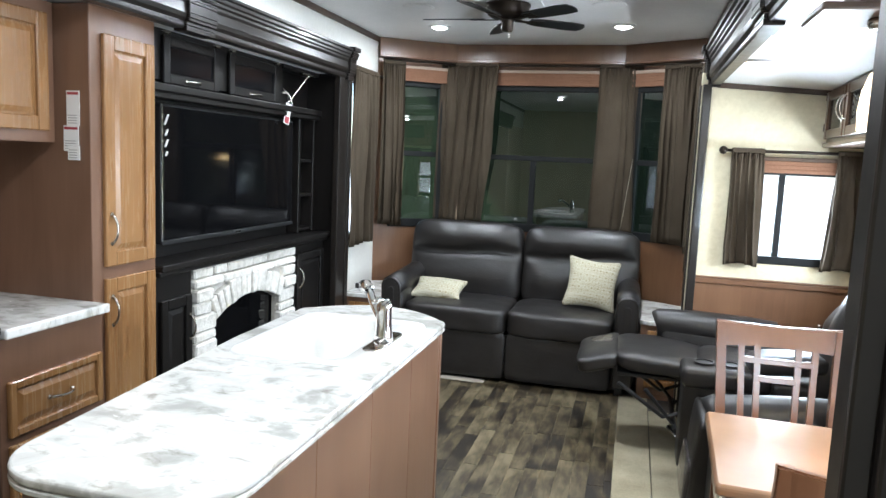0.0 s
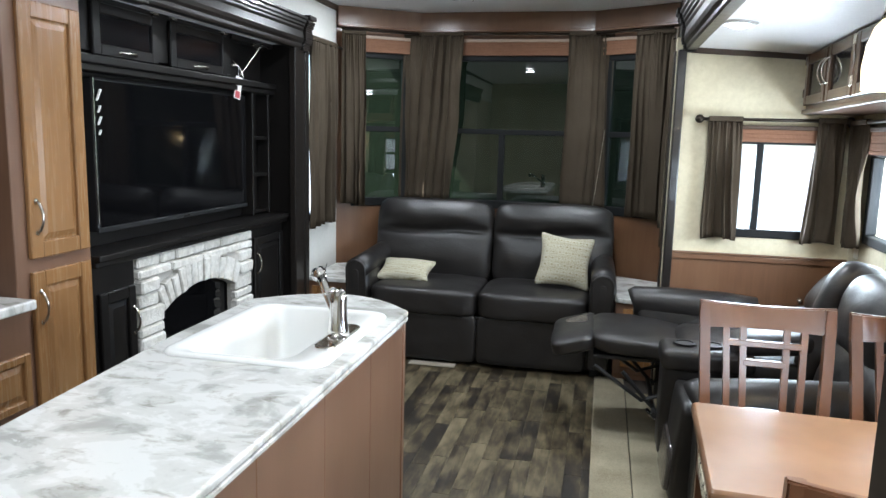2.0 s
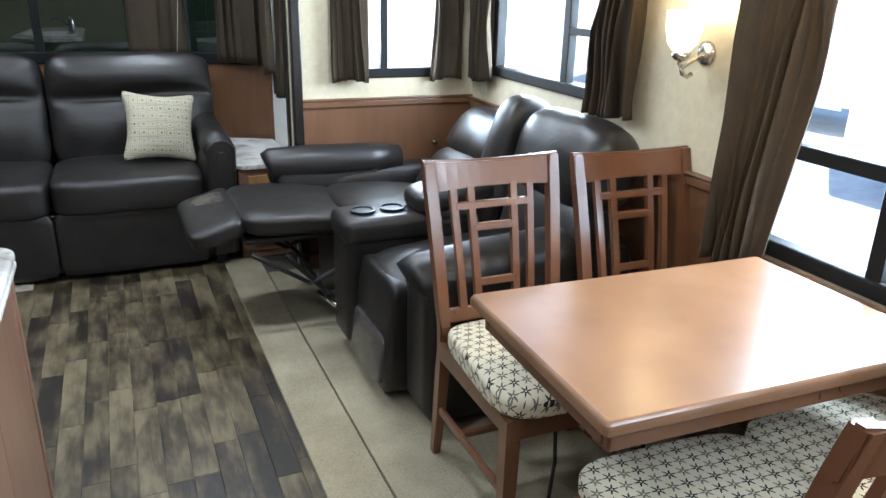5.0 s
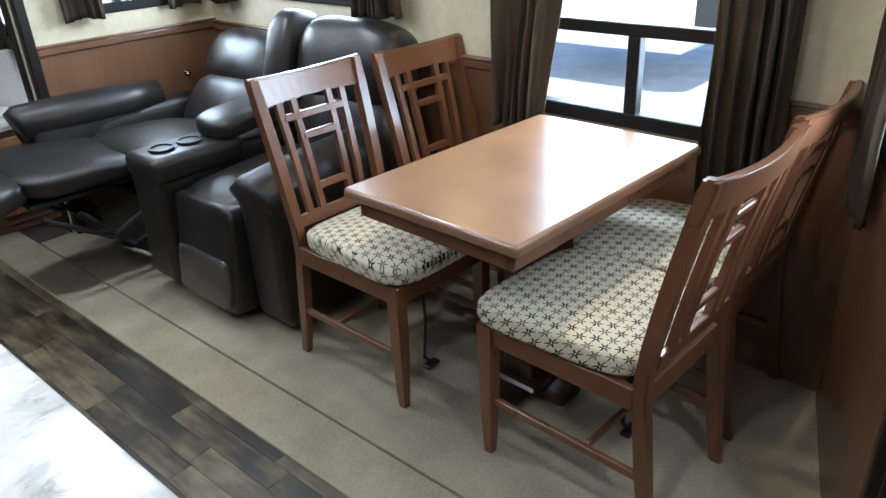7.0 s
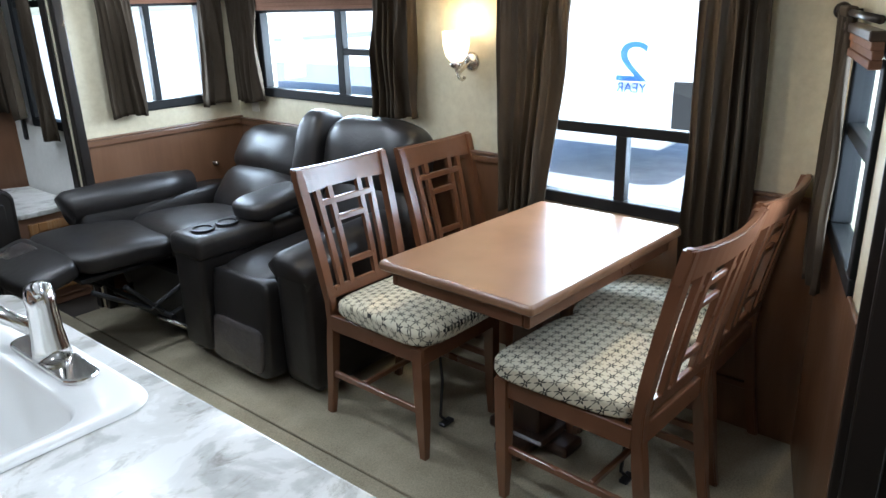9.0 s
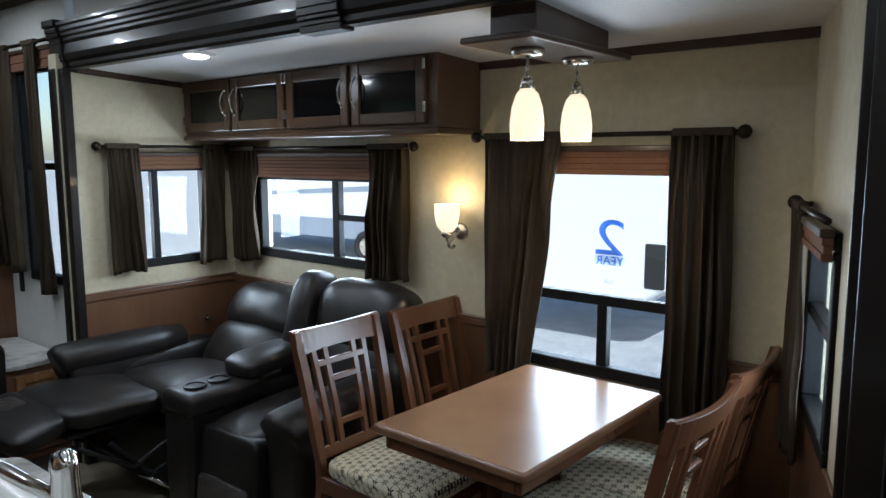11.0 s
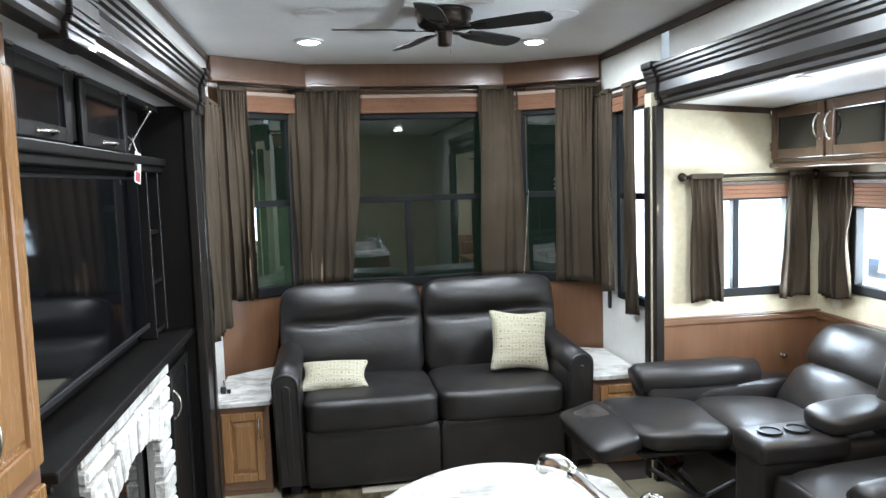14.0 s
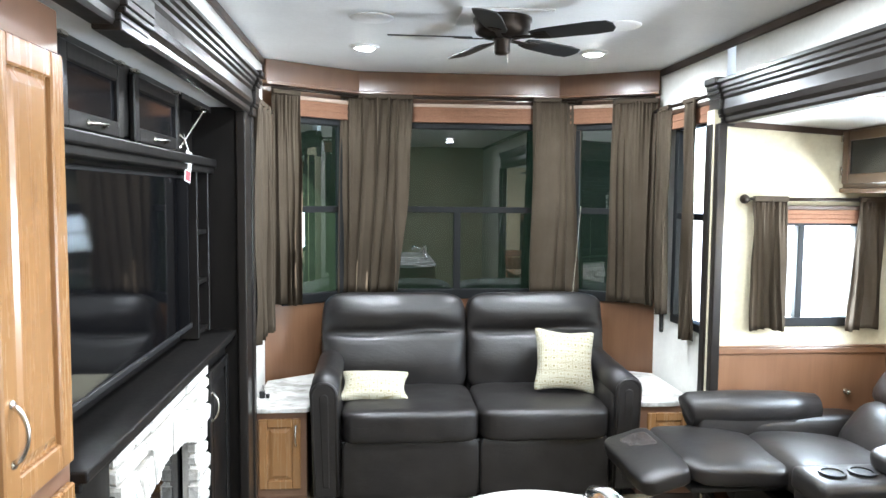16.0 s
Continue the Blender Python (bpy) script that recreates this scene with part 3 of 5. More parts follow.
# cornice boards over the bay windows
for m, ln, nm in ((M_BACK, 1.34, "cornice_back"), (M_BAYR, LEN_BAY_R, "cornice_right"), (M_BAYL, LEN_BAY_L, "cornice_left")):
    setting(nm, moved(join(box(0.0, ln, 0.002, 0.045, 2.315, CEIL - 0.002, 0.004), box(0, ln, 0.002, 0.06, 2.305, 2.325, 0.005, 2)), m), CHERRY, "glossy cherry wood cornice board above the bay windows", "cornice")
# thin ceiling strips
for nm, b in (("trim_ceiling_left", (XL, XL + 0.018, Y_NEAR, 5.54, 2.415, CEIL)), ("trim_ceiling_right", (XR - 0.018, XR, Y_NEAR, 5.58, 2.415, CEIL))):
    setting(nm, box(*b, 0.004), STRIP, "thin dark brown strip where wall meets ceiling", "trim")
setting("trim_slide_outer", moved(box(0.30, 3.65, 0.002, 0.016, 1.965, 2.01, 0.003), M_OUT), STRIP, "thin dark brown strip under the slide ceiling", "trim")
setting("trim_slide_end", moved(box(-0.45, 0.45, 0.002, 0.016, -0.03, 0.01, 0.003), M_END @ pose(0.46, 0, slide_z(0.94), 0, -3.43, 0)), STRIP, "thin dark brown strip under the slide ceiling", "trim")


def fascia(name, m, length, z0, z1, blocks):
    """Stepped dark moulding along a slide opening, with end and joint blocks."""
    h = z1 - z0
    prof = [(0.0, 0.0), (0.05, 0.0), (0.055, 0.012), (0.055, 0.03), (0.066, 0.045), (0.07, 0.33 * h), (0.064, 0.55 * h), (0.07, 0.62 * h), (0.07, 0.68 * h), (0.08, 0.72 * h), (0.08, 0.78 * h), (0.088, 0.82 * h), (0.088, 0.9 * h), (0.1, 0.93 * h), (0.1, h), (0.0, h)]
    bm = bmesh.new()
    a = [bm.verts.new((0, y, z0 + z)) for y, z in prof]
    b = [bm.verts.new((length, y, z0 + z)) for y, z in prof]
    n = len(prof)
    for i in range(n):
        bm.faces.new((a[i], b[i], b[(i + 1) % n], a[(i + 1) % n]))
    bm.faces.new(a[::-1])
    bm.faces.new(b)
    bmesh.ops.recalc_face_normals(bm, faces=bm.faces[:])
    ob = setting(name, moved(bm, m), TRIM_DARK, "glossy black-brown stepped moulding along the slide opening", "moulding")
    for u0, u1 in blocks:
        bms = []
        for i in range(len(prof) - 1):
            (y0, za), (y1, zb) = prof[i], prof[i + 1]
            if zb - za > 0.006:
                bms.append(box(u0, u1, 0, max(y0, y1) + 0.014, z0 + za - (0.012 if i == 1 else 0), z0 + zb + (0.014 if zb == h else 0), 0.003))
        part("joint_block", moved(join(*bms), m), TRIM_DARK, ob)
    return ob


fascia("fascia_right", frame_m((XR, 0.78), (XR, 4.70)), 3.92, 2.03, 2.245, [(3.84, 3.96), (1.92, 2.12)])
fascia("fascia_left", frame_m((XL, 4.87), (XL, 0.2)), 4.67, 2.055, 2.25, [(-0.02, 0.09), (1.73, 1.95)])
setting("post_right_far", join(box(0.415, 0.462, 4.60, 4.70, 0.008, 2.03, 0.006, 2), box(0.40, 0.43, 4.655, 4.715, 0.008, 2.03, 0.006, 2)), TRIM_DARK, "black-brown upright post of the dinette slide", "post")
setting("post_right_near", join(box(0.408, 0.46, 1.07, 1.185, -0.006, 2.03, 0.006, 2), box(0.37, 0.41, 1.09, 1.16, -0.006, 2.03, 0.006, 2)), TRIM_DARK, "black-brown upright post of the dinette slide", "post")
setting("post_left", join(box(-1.95, -1.905, 4.70, 4.885, -0.006, 2.06, 0.006, 2), box(-1.92, -1.895, 4.84, 4.9, -0.006, 2.06, 0.006, 2)), TRIM_DARK, "black-brown upright post of the media slide", "post")


def wainscot(name, m, u0, u1, top):
    ob = setting(name, moved(box(u0, u1, 0.002, 0.012, 0.0, top - 0.03, 0.002), m), CHERRY, "cherry wood wainscot panel with a moulded cap", "wainscot")
    part("cap", moved(join(box(u0, u1, 0.002, 0.024, top - 0.045, top - 0.012, 0.006, 2), box(u0, u1, 0.002, 0.03, top - 0.012, top, 0.005, 2)), m), CHERRY, ob)
    return ob


wainscot("wainscot_end", M_END, 0.012, 0.94, 0.905)
wainscot("wainscot_outer_far", M_OUT, DINE_WIN[1] + 0.02, 3.58, 0.895)
wainscot("wainscot_outer_near", M_OUT, 0.17, DINE_WIN[0] - 0.02, 0.895)
setting("wainscot_under_window", moved(box(DINE_WIN[0] - 0.02, DINE_WIN[1] + 0.02, 0.002, 0.012, 0.0, 0.72, 0.002), M_OUT), CHERRY, "cherry wood wainscot panel under the dinette window", "wainscot")
setting("wainscot_near", moved(box(0.02, 0.82, 0.002, 0.012, 0.0, 0.84, 0.002), M_NEAR), CHERRY, "cherry wood wainscot panel on the near end wall", "wainscot")

# windows
u0, u1, z0, z1 = SIDE_WIN
window("window_1", M_OUT, u0, u1, z0, z1, [(ou(3.68), ou(3.73), z0, z1), (u0, ou(3.68), 1.27, 1.30)], [(ou(3.7), u1, z0, z1, GLASS), (u0, ou(3.7), 1.285, z1, GLASS), (u0, ou(3.7), z0, 1.285, GLASS)], GLASS, "black-framed sliding window over the recliner loveseat")
u0, u1, z0, z1 = DINE_WIN
mid = ou(2.16)
window("window_2", M_OUT, u0, u1, z0, z1, [(u0, u1, 1.02, 1.06), (mid - 0.022, mid + 0.022, z0, 1.02)], [(u0, u1, 1.04, z1, GLASS), (u0, mid, z0, 1.04, GLASS_FROST), (mid, u1, z0, 1.04, GLASS_FROST)], GLASS, "tall black-framed window beside the dining table")
u0, u1, z0, z1 = END_WIN
window("window_3", M_END, u0, u1, z0, z1, [(0.49, 0.525, z0, z1)], [(u0, 0.507, z0, z1, GLASS), (0.507, u1, z0, z1, GLASS)], GLASS, "small black-framed sliding window with two lights")
for i, (m, w) in enumerate(((M_RIGHT, RIGHT_WIN), (M_LEFT, LEFT_WIN), (M_NEAR, NEAR_WIN))):
    u0, u1, z0, z1 = w
    zm = z0 + 0.54 * (z1 - z0)
    window("window_%d" % (4 + i), m, u0, u1, z0, z1, [(u0, u1, zm - 0.018, zm + 0.018)], [(u0, u1, zm, z1, GLASS), (u0, u1, z0, zm, GLASS)], GLASS, "narrow black-framed side window")
for i, (m, w) in enumerate(((M_BACK, BACK_WIN), (M_BAYR, BAYR_WIN), (M_BAYL, BAYL_WIN))):
    u0, u1, z0, z1 = w
    zm = 1.565
    bars = [(u0, u1, zm - 0.02, zm + 0.02)]
    if i == 0:
        bars += [(0.655, 0.70, z0, zm - 0.02)]
    window("window_%d" % (7 + i), m, u0, u1, z0, z1, bars, [(u0, u1, zm, z1, GLASS_TINT), (u0, u1, z0, zm, GLASS_TINT)], GLASS_TINT, "dark tinted window in the sofa bay", rim=0.045)


def shade(m, u0, u1, z0, z1, label="brown pleated window shade drawn up under its rail"):
    ob = thing("pleated_blind", label, "shade", m, "window shades")
    part("head_rail", box(u0, u1, 0.016, 0.05, z1 - 0.022, z1, 0.003), BACKLIT_RAIL if "pale" in label else STRIP, ob)
    bms = []
    n = max(3, int((z1 - 0.022 - z0) / 0.018))
    for i in range(n):
        a = z0 + (z1 - 0.022 - z0) * i / n
        b = z0 + (z1 - 0.022 - z0) * (i + 1) / n
        bms.append(box(u0 + 0.004, u1 - 0.004, 0.018, 0.044 - 0.004 * (i % 2), a, b, 0.002))
    part("pleats", join(*bms), SHADE, ob)


# bay head rails carry the strip of light behind them as a pale colour
PALE = "brown pleated shade under a head rail coloured pale for light behind it"
shade(M_BACK, 0.10, 1.15, 2.135, 2.255, PALE)
shade(M_BAYR, 0.10, 0.57, 2.135, 2.255, PALE)
shade(M_BAYL, 0.08, 0.55, 2.135, 2.255, PALE)
shade(M_RIGHT, 0.14, 0.68, 2.06, 2.17)
shade(M_LEFT, 0.10, 0.62, 2.06, 2.17)
shade(M_END, 0.17, 0.73, 1.535, 1.625)
shade(M_OUT, ou(3.30), ou(4.38), 1.485, 1.62, "brown pleated window shade half hidden by curtains")
shade(M_OUT, ou(1.84), ou(2.64), 1.53, 1.64)

# curtains and their rods
curtain_rod(M_OUT, ou(3.12), ou(4.58), 1.645)
curtain(M_OUT, ou(3.14), ou(3.40), 1.005, 1.645, 5, 0.026, seed=1, label="dark brown cloth curtain at the loveseat window")
curtain(M_OUT, ou(4.31), ou(4.56), 1.00, 1.645, 5, 0.024, b0=ou(4.33), seed=2, label="dark brown cloth curtain in the slide corner")
curtain_rod(M_OUT, ou(1.65), ou(2.72), 1.68)
curtain(M_OUT, ou(2.315), ou(2.685), 0.67, 1.68, 6, 0.028, 0.075, b0=ou(2.48), b1=ou(2.67), seed=3, label="long dark brown curtain tapering towards its hem")
curtain(M_OUT, ou(1.66), ou(1.87), 0.60, 1.68, 5, 0.03, 0.075, b0=ou(1.64), seed=4, label="long dark brown curtain hanging straight")
curtain_rod(M_END, 0.10, 0.83, 1.655)
curtain(M_END, 0.62, 0.80, 0.99, 1.655, 4, 0.022, seed=5, b0=0.60, label="short dark brown curtain at the small window")
curtain(M_END, 0.10, 0.24, 0.99, 1.655, 3, 0.022, seed=6, b1=0.28, label="short dark brown curtain in the slide corner")
curtain_rod(M_NEAR, 0.1, 0.79, 1.455, 0.045, (0, 1))
shade(M_NEAR, 0.18, 0.70, 1.35, 1.43)
curtain(M_NEAR, 0.58, 0.76, 0.70, 1.455, 4, 0.012, 0.045, b0=0.5, seed=7, label="dark brown curtain on the near end wall")
# bay
for nm_m, a, b in ((M_BACK, -0.02, 1.36), (M_BAYR, 0.02, LEN_BAY_R), (M_BAYL, 0.0, LEN_BAY_L - 0.02)):
    curtain_rod(nm_m, a, b, 2.285, 0.085, (0, 0))
curtain(M_BACK, 0.98, 1.44, 1.02, 2.285, 6, 0.036, 0.09, b0=1.06, b1=1.47, seed=8, label="long brown curtain gathered beside the centre window")
curtain(M_BACK, -0.13, 0.195, 1.01, 2.285, 4, 0.036, 0.09, seed=9, label="long brown curtain gathered beside the centre window")
curtain(M_BAYL, 0.46, 0.64, 0.99, 2.26, 4, 0.026, 0.085, seed=10, label="brown curtain in the bay corner")
curtain(M_BAYR, 0.0, 0.28, 0.98, 2.26, 5, 0.028, 0.085, seed=11, label="brown curtain in the bay corner")
curtain_rod(M_LEFT, 0.0, 0.66, 2.14, 0.06, (0, 0))
curtain(M_LEFT, 0.16, 0.64, 0.875, 2.14, 6, 0.028, 0.06, seed=12, label="brown curtain at the narrow side window")
curtain_rod(M_RIGHT, 0.14, 0.92, 2.19, 0.06, (1, 0))
curtain(M_RIGHT, 0.30, 0.46, 0.86, 2.19, 3, 0.026, 0.06, seed=13, label="brown curtain at the narrow side window")
curtain(M_RIGHT, 0.66, 0.80, 0.95, 2.19, 3, 0.024, 0.06, seed=14, label="brown curtain at the narrow side window")

# ---- media slide and kitchen ----
M_MEDIA = frame_m((-2.08, 4.73), (-2.08, 2.88))  # u runs from the far panel towards the pantry


def mu(y):
    return 4.73 - y


media = thing("entertainment_center", "espresso entertainment center with glazed upper doors and mantel shelf", "entertainment center", pose(0, 0, 0))
part("back_panel", box(-2.2, -2.16, 2.86, 4.725, 0.95, 2.07, 0.002), ESPRESSO, media)
part("upper_body", join(box(-2.5, -2.082, 2.86, 4.20, 1.84, 2.072, 0.002)), ESPRESSO, media)
part("upper_ledge", join(box(-2.2, -2.045, 2.86, 4.725, 1.785, 1.822, 0.006, 2), box(-2.2, -2.06, 2.86, 4.725, 1.755, 1.785, 0.004)), ESPRESSO, media)
part("open_bay_top", box(-2.2, -2.07, 4.2, 4.725, 2.045, 2.072, 0.002), ESPRESSO, media)
panel_door(media, M_MEDIA, mu(3.47), mu(3.01), 1.826, 2.045, ESPRESSO, 0.048, SMOKE, ((mu(3.29), 1.848), (mu(3.18), 1.848)))
panel_door(media, M_MEDIA, mu(4.12), mu(3.575), 1.826, 2.045, ESPRESSO, 0.048, SMOKE, ((mu(3.90), 1.848), (mu(3.78), 1.848)))
for yy in (3.03, 3.45, 3.6, 4.1):
    part("hinge", box(-2.078, -2.052, yy - 0.02, yy + 0.02, 2.048, 2.062, 0.003), NICKEL, media)
part("lid_strut", join(tube([(-2.14, 4.42, 1.86), (-2.06, 4.52, 2.03)], 0.006), ball((-2.14, 4.42, 1.86), 0.012), ball((-2.06, 4.52, 2.03), 0.012), box(-2.08, -2.05, 4.44, 4.6, 2.03, 2.045, 0.002)), NICKEL, media, smooth=False)
part("cable_port", join(lathe([(0.02, 0), (0.03, 0), (0.03, 0.01), (0.02, 0.01)], (-2.14, 4.33, 1.9)), tube([(-2.14, 4.33, 1.93), (-2.1, 4.34, 1.89), (-2.09, 4.36, 1.84)], 0.006)), NICKEL, media)
for a, b in ((4.44, 4.46), (4.655, 4.675)):
    part("cubby_side", box(-2.16, -2.075, a, b, 1.0, 1.757, 0.002), ESPRESSO, media)
for z in (1.02, 1.25, 1.48):
    part("cubby_shelf", box(-2.16, -2.085, 4.46, 4.655, z - 0.01, z + 0.01, 0.002), ESPRESSO, media)
part("mantel_shelf", join(box(-2.16, -1.962, 2.86, 4.726, 0.965, 0.995, 0.006, 2), box(-2.16, -1.978, 2.86, 4.726, 0.94, 0.965, 0.005)), ESPRESSO, media)
part("lower_body", join(box(-2.45, -2.018, 2.86, 3.155, 0.0, 0.94, 0.002), box(-2.45, -2.018, 4.275, 4.726, 0.0, 0.94, 0.002), box(-2.45, -2.05, 3.155, 4.275, 0.86, 0.94, 0.002)), ESPRESSO, media)
M_LOW = frame_m((-2.018, 4.73), (-2.018, 2.88))
panel_door(media, M_LOW, mu(4.70), mu(4.30), 0.06, 0.88, ESPRESSO, 0.05, None, ((mu(4.33), 0.66), (mu(4.33), 0.78)))
panel_door(media, M_LOW, mu(3.14), mu(2.90), 0.06, 0.82, ESPRESSO, 0.05, None, ((mu(3.12), 0.60), (mu(3.12), 0.72)))

tv = thing("television", "large black flat television mounted in the entertainment center", "television")
part("casing", box(-2.155, -2.10, 3.035, 4.40, 1.065, 1.735, 0.008, 2), BLACK, tv)
part("screen", box(-2.102, -2.096, 3.05, 4.385, 1.085, 1.722, 0.002), SCREEN, tv)
part("bottom_bezel", box(-2.104, -2.092, 3.035, 4.40, 1.062, 1.084, 0.003), BLACK, tv)
part("maker_mark", box(-2.093, -2.0905, 3.69, 3.75, 1.069, 1.077, 0), CHROME, tv)

fp = thing("fireplace", "white ledger stone electric fireplace surround with a brick arch", "fireplace")
part("firebox", join(box(-2.40, -2.36, 3.30, 4.14, 0.02, 0.8, 0), box(-2.36, -2.06, 3.30, 3.33, 0.02, 0.8, 0), box(-2.36, -2.06, 4.11, 4.14, 0.02, 0.8, 0), box(-2.36, -2.06, 3.33, 4.11, 0.02, 0.05, 0)), FIREBOX, fp, "black steel firebox")
part("glass_front", box(-2.075, -2.07, 3.33, 4.11, 0.05, 0.78, 0), SCREEN, fp)
part("grate", join(*[rod((-2.2, 3.5 + 0.09 * i, 0.1), (-2.1, 3.5 + 0.09 * i, 0.22), 0.008, 8) for i in range(5)], box(-2.2, -2.1, 3.46, 3.9, 0.09, 0.105, 0.002)), BLACK, fp)
AC, AR, ASP, ARISE = 3.713, 0.348, 0.645, 0.085   # arch centre, half width, springing, rise
ARAD = (AR * AR + ARISE * ARISE) / (2 * ARISE)
ACZ, AANG, BRICK = ASP + ARISE - ARAD, math.asin(AR / ARAD), 0.125
TO_FACE = Matrix(((0, 0, 1, 0), (1, 0, 0, 0), (0, 1, 0, 0), (0, 0, 0, 1)))
rs = random.Random(4)
NV = 14


def rough_stone(bm, amount, seed):
    for v in bm.verts:
        v.co += amount * noise.noise_vector(v.co * 24 + Vector((seed, 0, 0)))
    return bm


for i in range(NV):
    a0, a1 = -AANG + 2 * AANG * i / NV + 0.0035, -AANG + 2 * AANG * (i + 1) / NV - 0.0035
    top_g = BRICK + rs.uniform(-0.012, 0.008)
    out = [(AC + (ARAD + g) * math.sin(a), ACZ + (ARAD + g) * math.cos(a)) for a, g in ((a1, 0), (a1, top_g), (a0, top_g), (a0, 0))]
    part("arch_stone", moved(rough_stone(prism(out, 0, 0.06 + rs.uniform(0.0, 0.014), 0.006, 1), 0.0035, i), Matrix.Translation((-2.06, 0, 0)) @ TO_FACE), STONE, fp)
bed = [(4.258, 0.02), (4.258, 0.935), (3.17, 0.935), (3.17, 0.02), (AC - AR - 0.01, 0.02)] + [(AC + (ARAD + 0.01) * math.sin(a), ACZ + (ARAD + 0.01) * math.cos(a)) for a in (-AANG + 2 * AANG * k / 16 for k in range(17))] + [(AC + AR + 0.01, 0.02)]
part("mortar_bed", moved(prism(bed, 0, 0.03), Matrix.Translation((-2.06, 0, 0)) @ TO_FACE), MORTAR, fp)


def ledger(y0, y1, z0, z1, k):
    bm = box(-2.045, -2.004 + rs.uniform(0.0, 0.02), y0 + 0.003, y1 - 0.003, z0 + 0.003, z1 - 0.003, 0.009, 1)
    part("ledger_stone", rough_stone(bm, 0.006, k), STONE, fp)


z, k = 0.02, 0
while z < 0.93:
    h = rs.choice((0.05, 0.07, 0.09))
    if 0.937 - z - h < 0.03:
        h = 0.937 - z
    zm = z + 0.5 * h
    gap = None
    if zm < ASP:
        gap = AR
    elif zm < ACZ + (ARAD + BRICK) * math.cos(AANG):
        gap = AR + 0.07 * (zm - ASP) / 0.115
    elif zm < ACZ + ARAD + BRICK:
        gap = math.sqrt(max(0, (ARAD + BRICK) ** 2 - (z - ACZ) ** 2))
    for a, b in ([(3.165, 4.262)] if gap is None else [(3.165, AC - gap), (AC + gap, 4.262)]):
        y = a
        while y < b - 0.012:
            w = min(rs.uniform(0.12, 0.3), b - y)
            if b - y - w < 0.07:
                w = b - y
            ledger(y, y + w, z, z + h, k)
            k += 1
            y += w
    z += h

# pantry and kitchen run
M_PAN = frame_m((-2.0, 2.855), (-2.0, 2.46))
pantry = thing("pantry_cabinet", "tall pantry cabinet with honey maple doors in brown frame", "cabinet")
part("body", join(box(-2.5, -2.0, 2.46, 2.857, 0.02, 2.068, 0.003)), BROWN_CAB, pantry)
panel_door(pantry, M_PAN, 0.022, 0.335, 1.035, 1.965, MAPLE, 0.06, None, ((0.305, 1.13), (0.305, 1.25)))
panel_door(pantry, M_PAN, 0.022, 0.335, 0.12, 0.985, MAPLE, 0.06, None, ((0.305, 0.79), (0.305, 0.91)))
part("kick_board", box(-2.02, -1.992, 2.46, 2.855, 0.0, 0.08, 0.002), ESPRESSO, pantry)
for i, (a, b, c, d) in enumerate(((-2.105, -2.045, 1.60, 1.735), (-2.12, -2.05, 1.50, 1.60), (-2.10, -2.045, 1.465, 1.52))):
    card = thing("paper_card", "white printed card taped to the pantry side", "card", group="cards on the pantry")
    part("sheet", box(a, b, 2.4555 - 0.0012 * i, 2.4585 - 0.0012 * i, c, d, 0), PAPER, card)
    if i < 2:
        part("print_bar", box(a + 0.004, b - 0.004, 2.4545 - 0.0012 * i, 2.4553 - 0.0012 * i, d - 0.016, d - 0.006, 0), RED_INK, card)
    for k in range(4):
        part("print_line", box(a + 0.006, b - 0.012, 2.4545 - 0.0012 * i, 2.4553 - 0.0012 * i, c + 0.008 + 0.01 * k, c + 0.011 + 0.01 * k, 0), INK, card)
upper = thing("upper_cabinet", "brown upper kitchen cabinet with a honey maple door", "cabinet")
part("body", box(-2.5, -2.16, 1.2, 2.455, 1.53, 2.068, 0.003), BROWN_CAB, upper)
M_UP = frame_m((-2.16, 2.455), (-2.16, 1.2))
panel_door(upper, M_UP, 0.045, 0.42, 1.575, 2.02, MAPLE, 0.055, None)
panel_door(upper, M_UP, 0.45, 0.82, 1.575, 2.02, MAPLE, 0.055, None)
base = thing("base_cabinet", "brown kitchen base cabinet with two drawers", "cabinet")
part("body", box(-2.5, -1.955, 1.96, 2.457, 0.02, 0.865, 0.003), BROWN_CAB, base)
M_BASE = frame_m((-1.955, 2.457), (-1.955, 1.4))
for z0, z1 in ((0.51, 0.71), (0.27, 0.48), (0.05, 0.24)):
    panel_door(base, M_BASE, 0.02, 0.47, z0, z1, MAPLE, 0.03, None, ((0.19, (z0 + z1) / 2), (0.30, (z0 + z1) / 2)), name="drawer")
stove = thing("kitchen_range", "black built-in range beside the drawers", "range")
part("body", box(-2.48, -1.955, 1.40, 1.955, 0.02, 0.885, 0.004), BLACK, stove)
part("oven_door", box(-1.955, -1.935, 1.42, 1.935, 0.2, 0.70, 0.006, 2), BLACK, stove)
part("handle", join(rod((-1.905, 1.46, 0.64), (-1.905, 1.9, 0.64), 0.009), rod((-1.94, 1.48, 0.64), (-1.905, 1.48, 0.64), 0.007), rod((-1.94, 1.88, 0.64), (-1.905, 1.88, 0.64), 0.007)), CHROME, stove, smooth=True)
part("cooktop", box(-2.48, -1.93, 1.40, 1.955, 0.885, 0.915, 0.004), BLACK, stove)
ctop = thing("kitchen_worktop", "marble-look laminate worktop beside the pantry", "worktop")
part("slab", box(-2.5, -1.915, 1.958, 2.458, 0.868, 0.905, 0.008, 3), COUNTER, ctop)

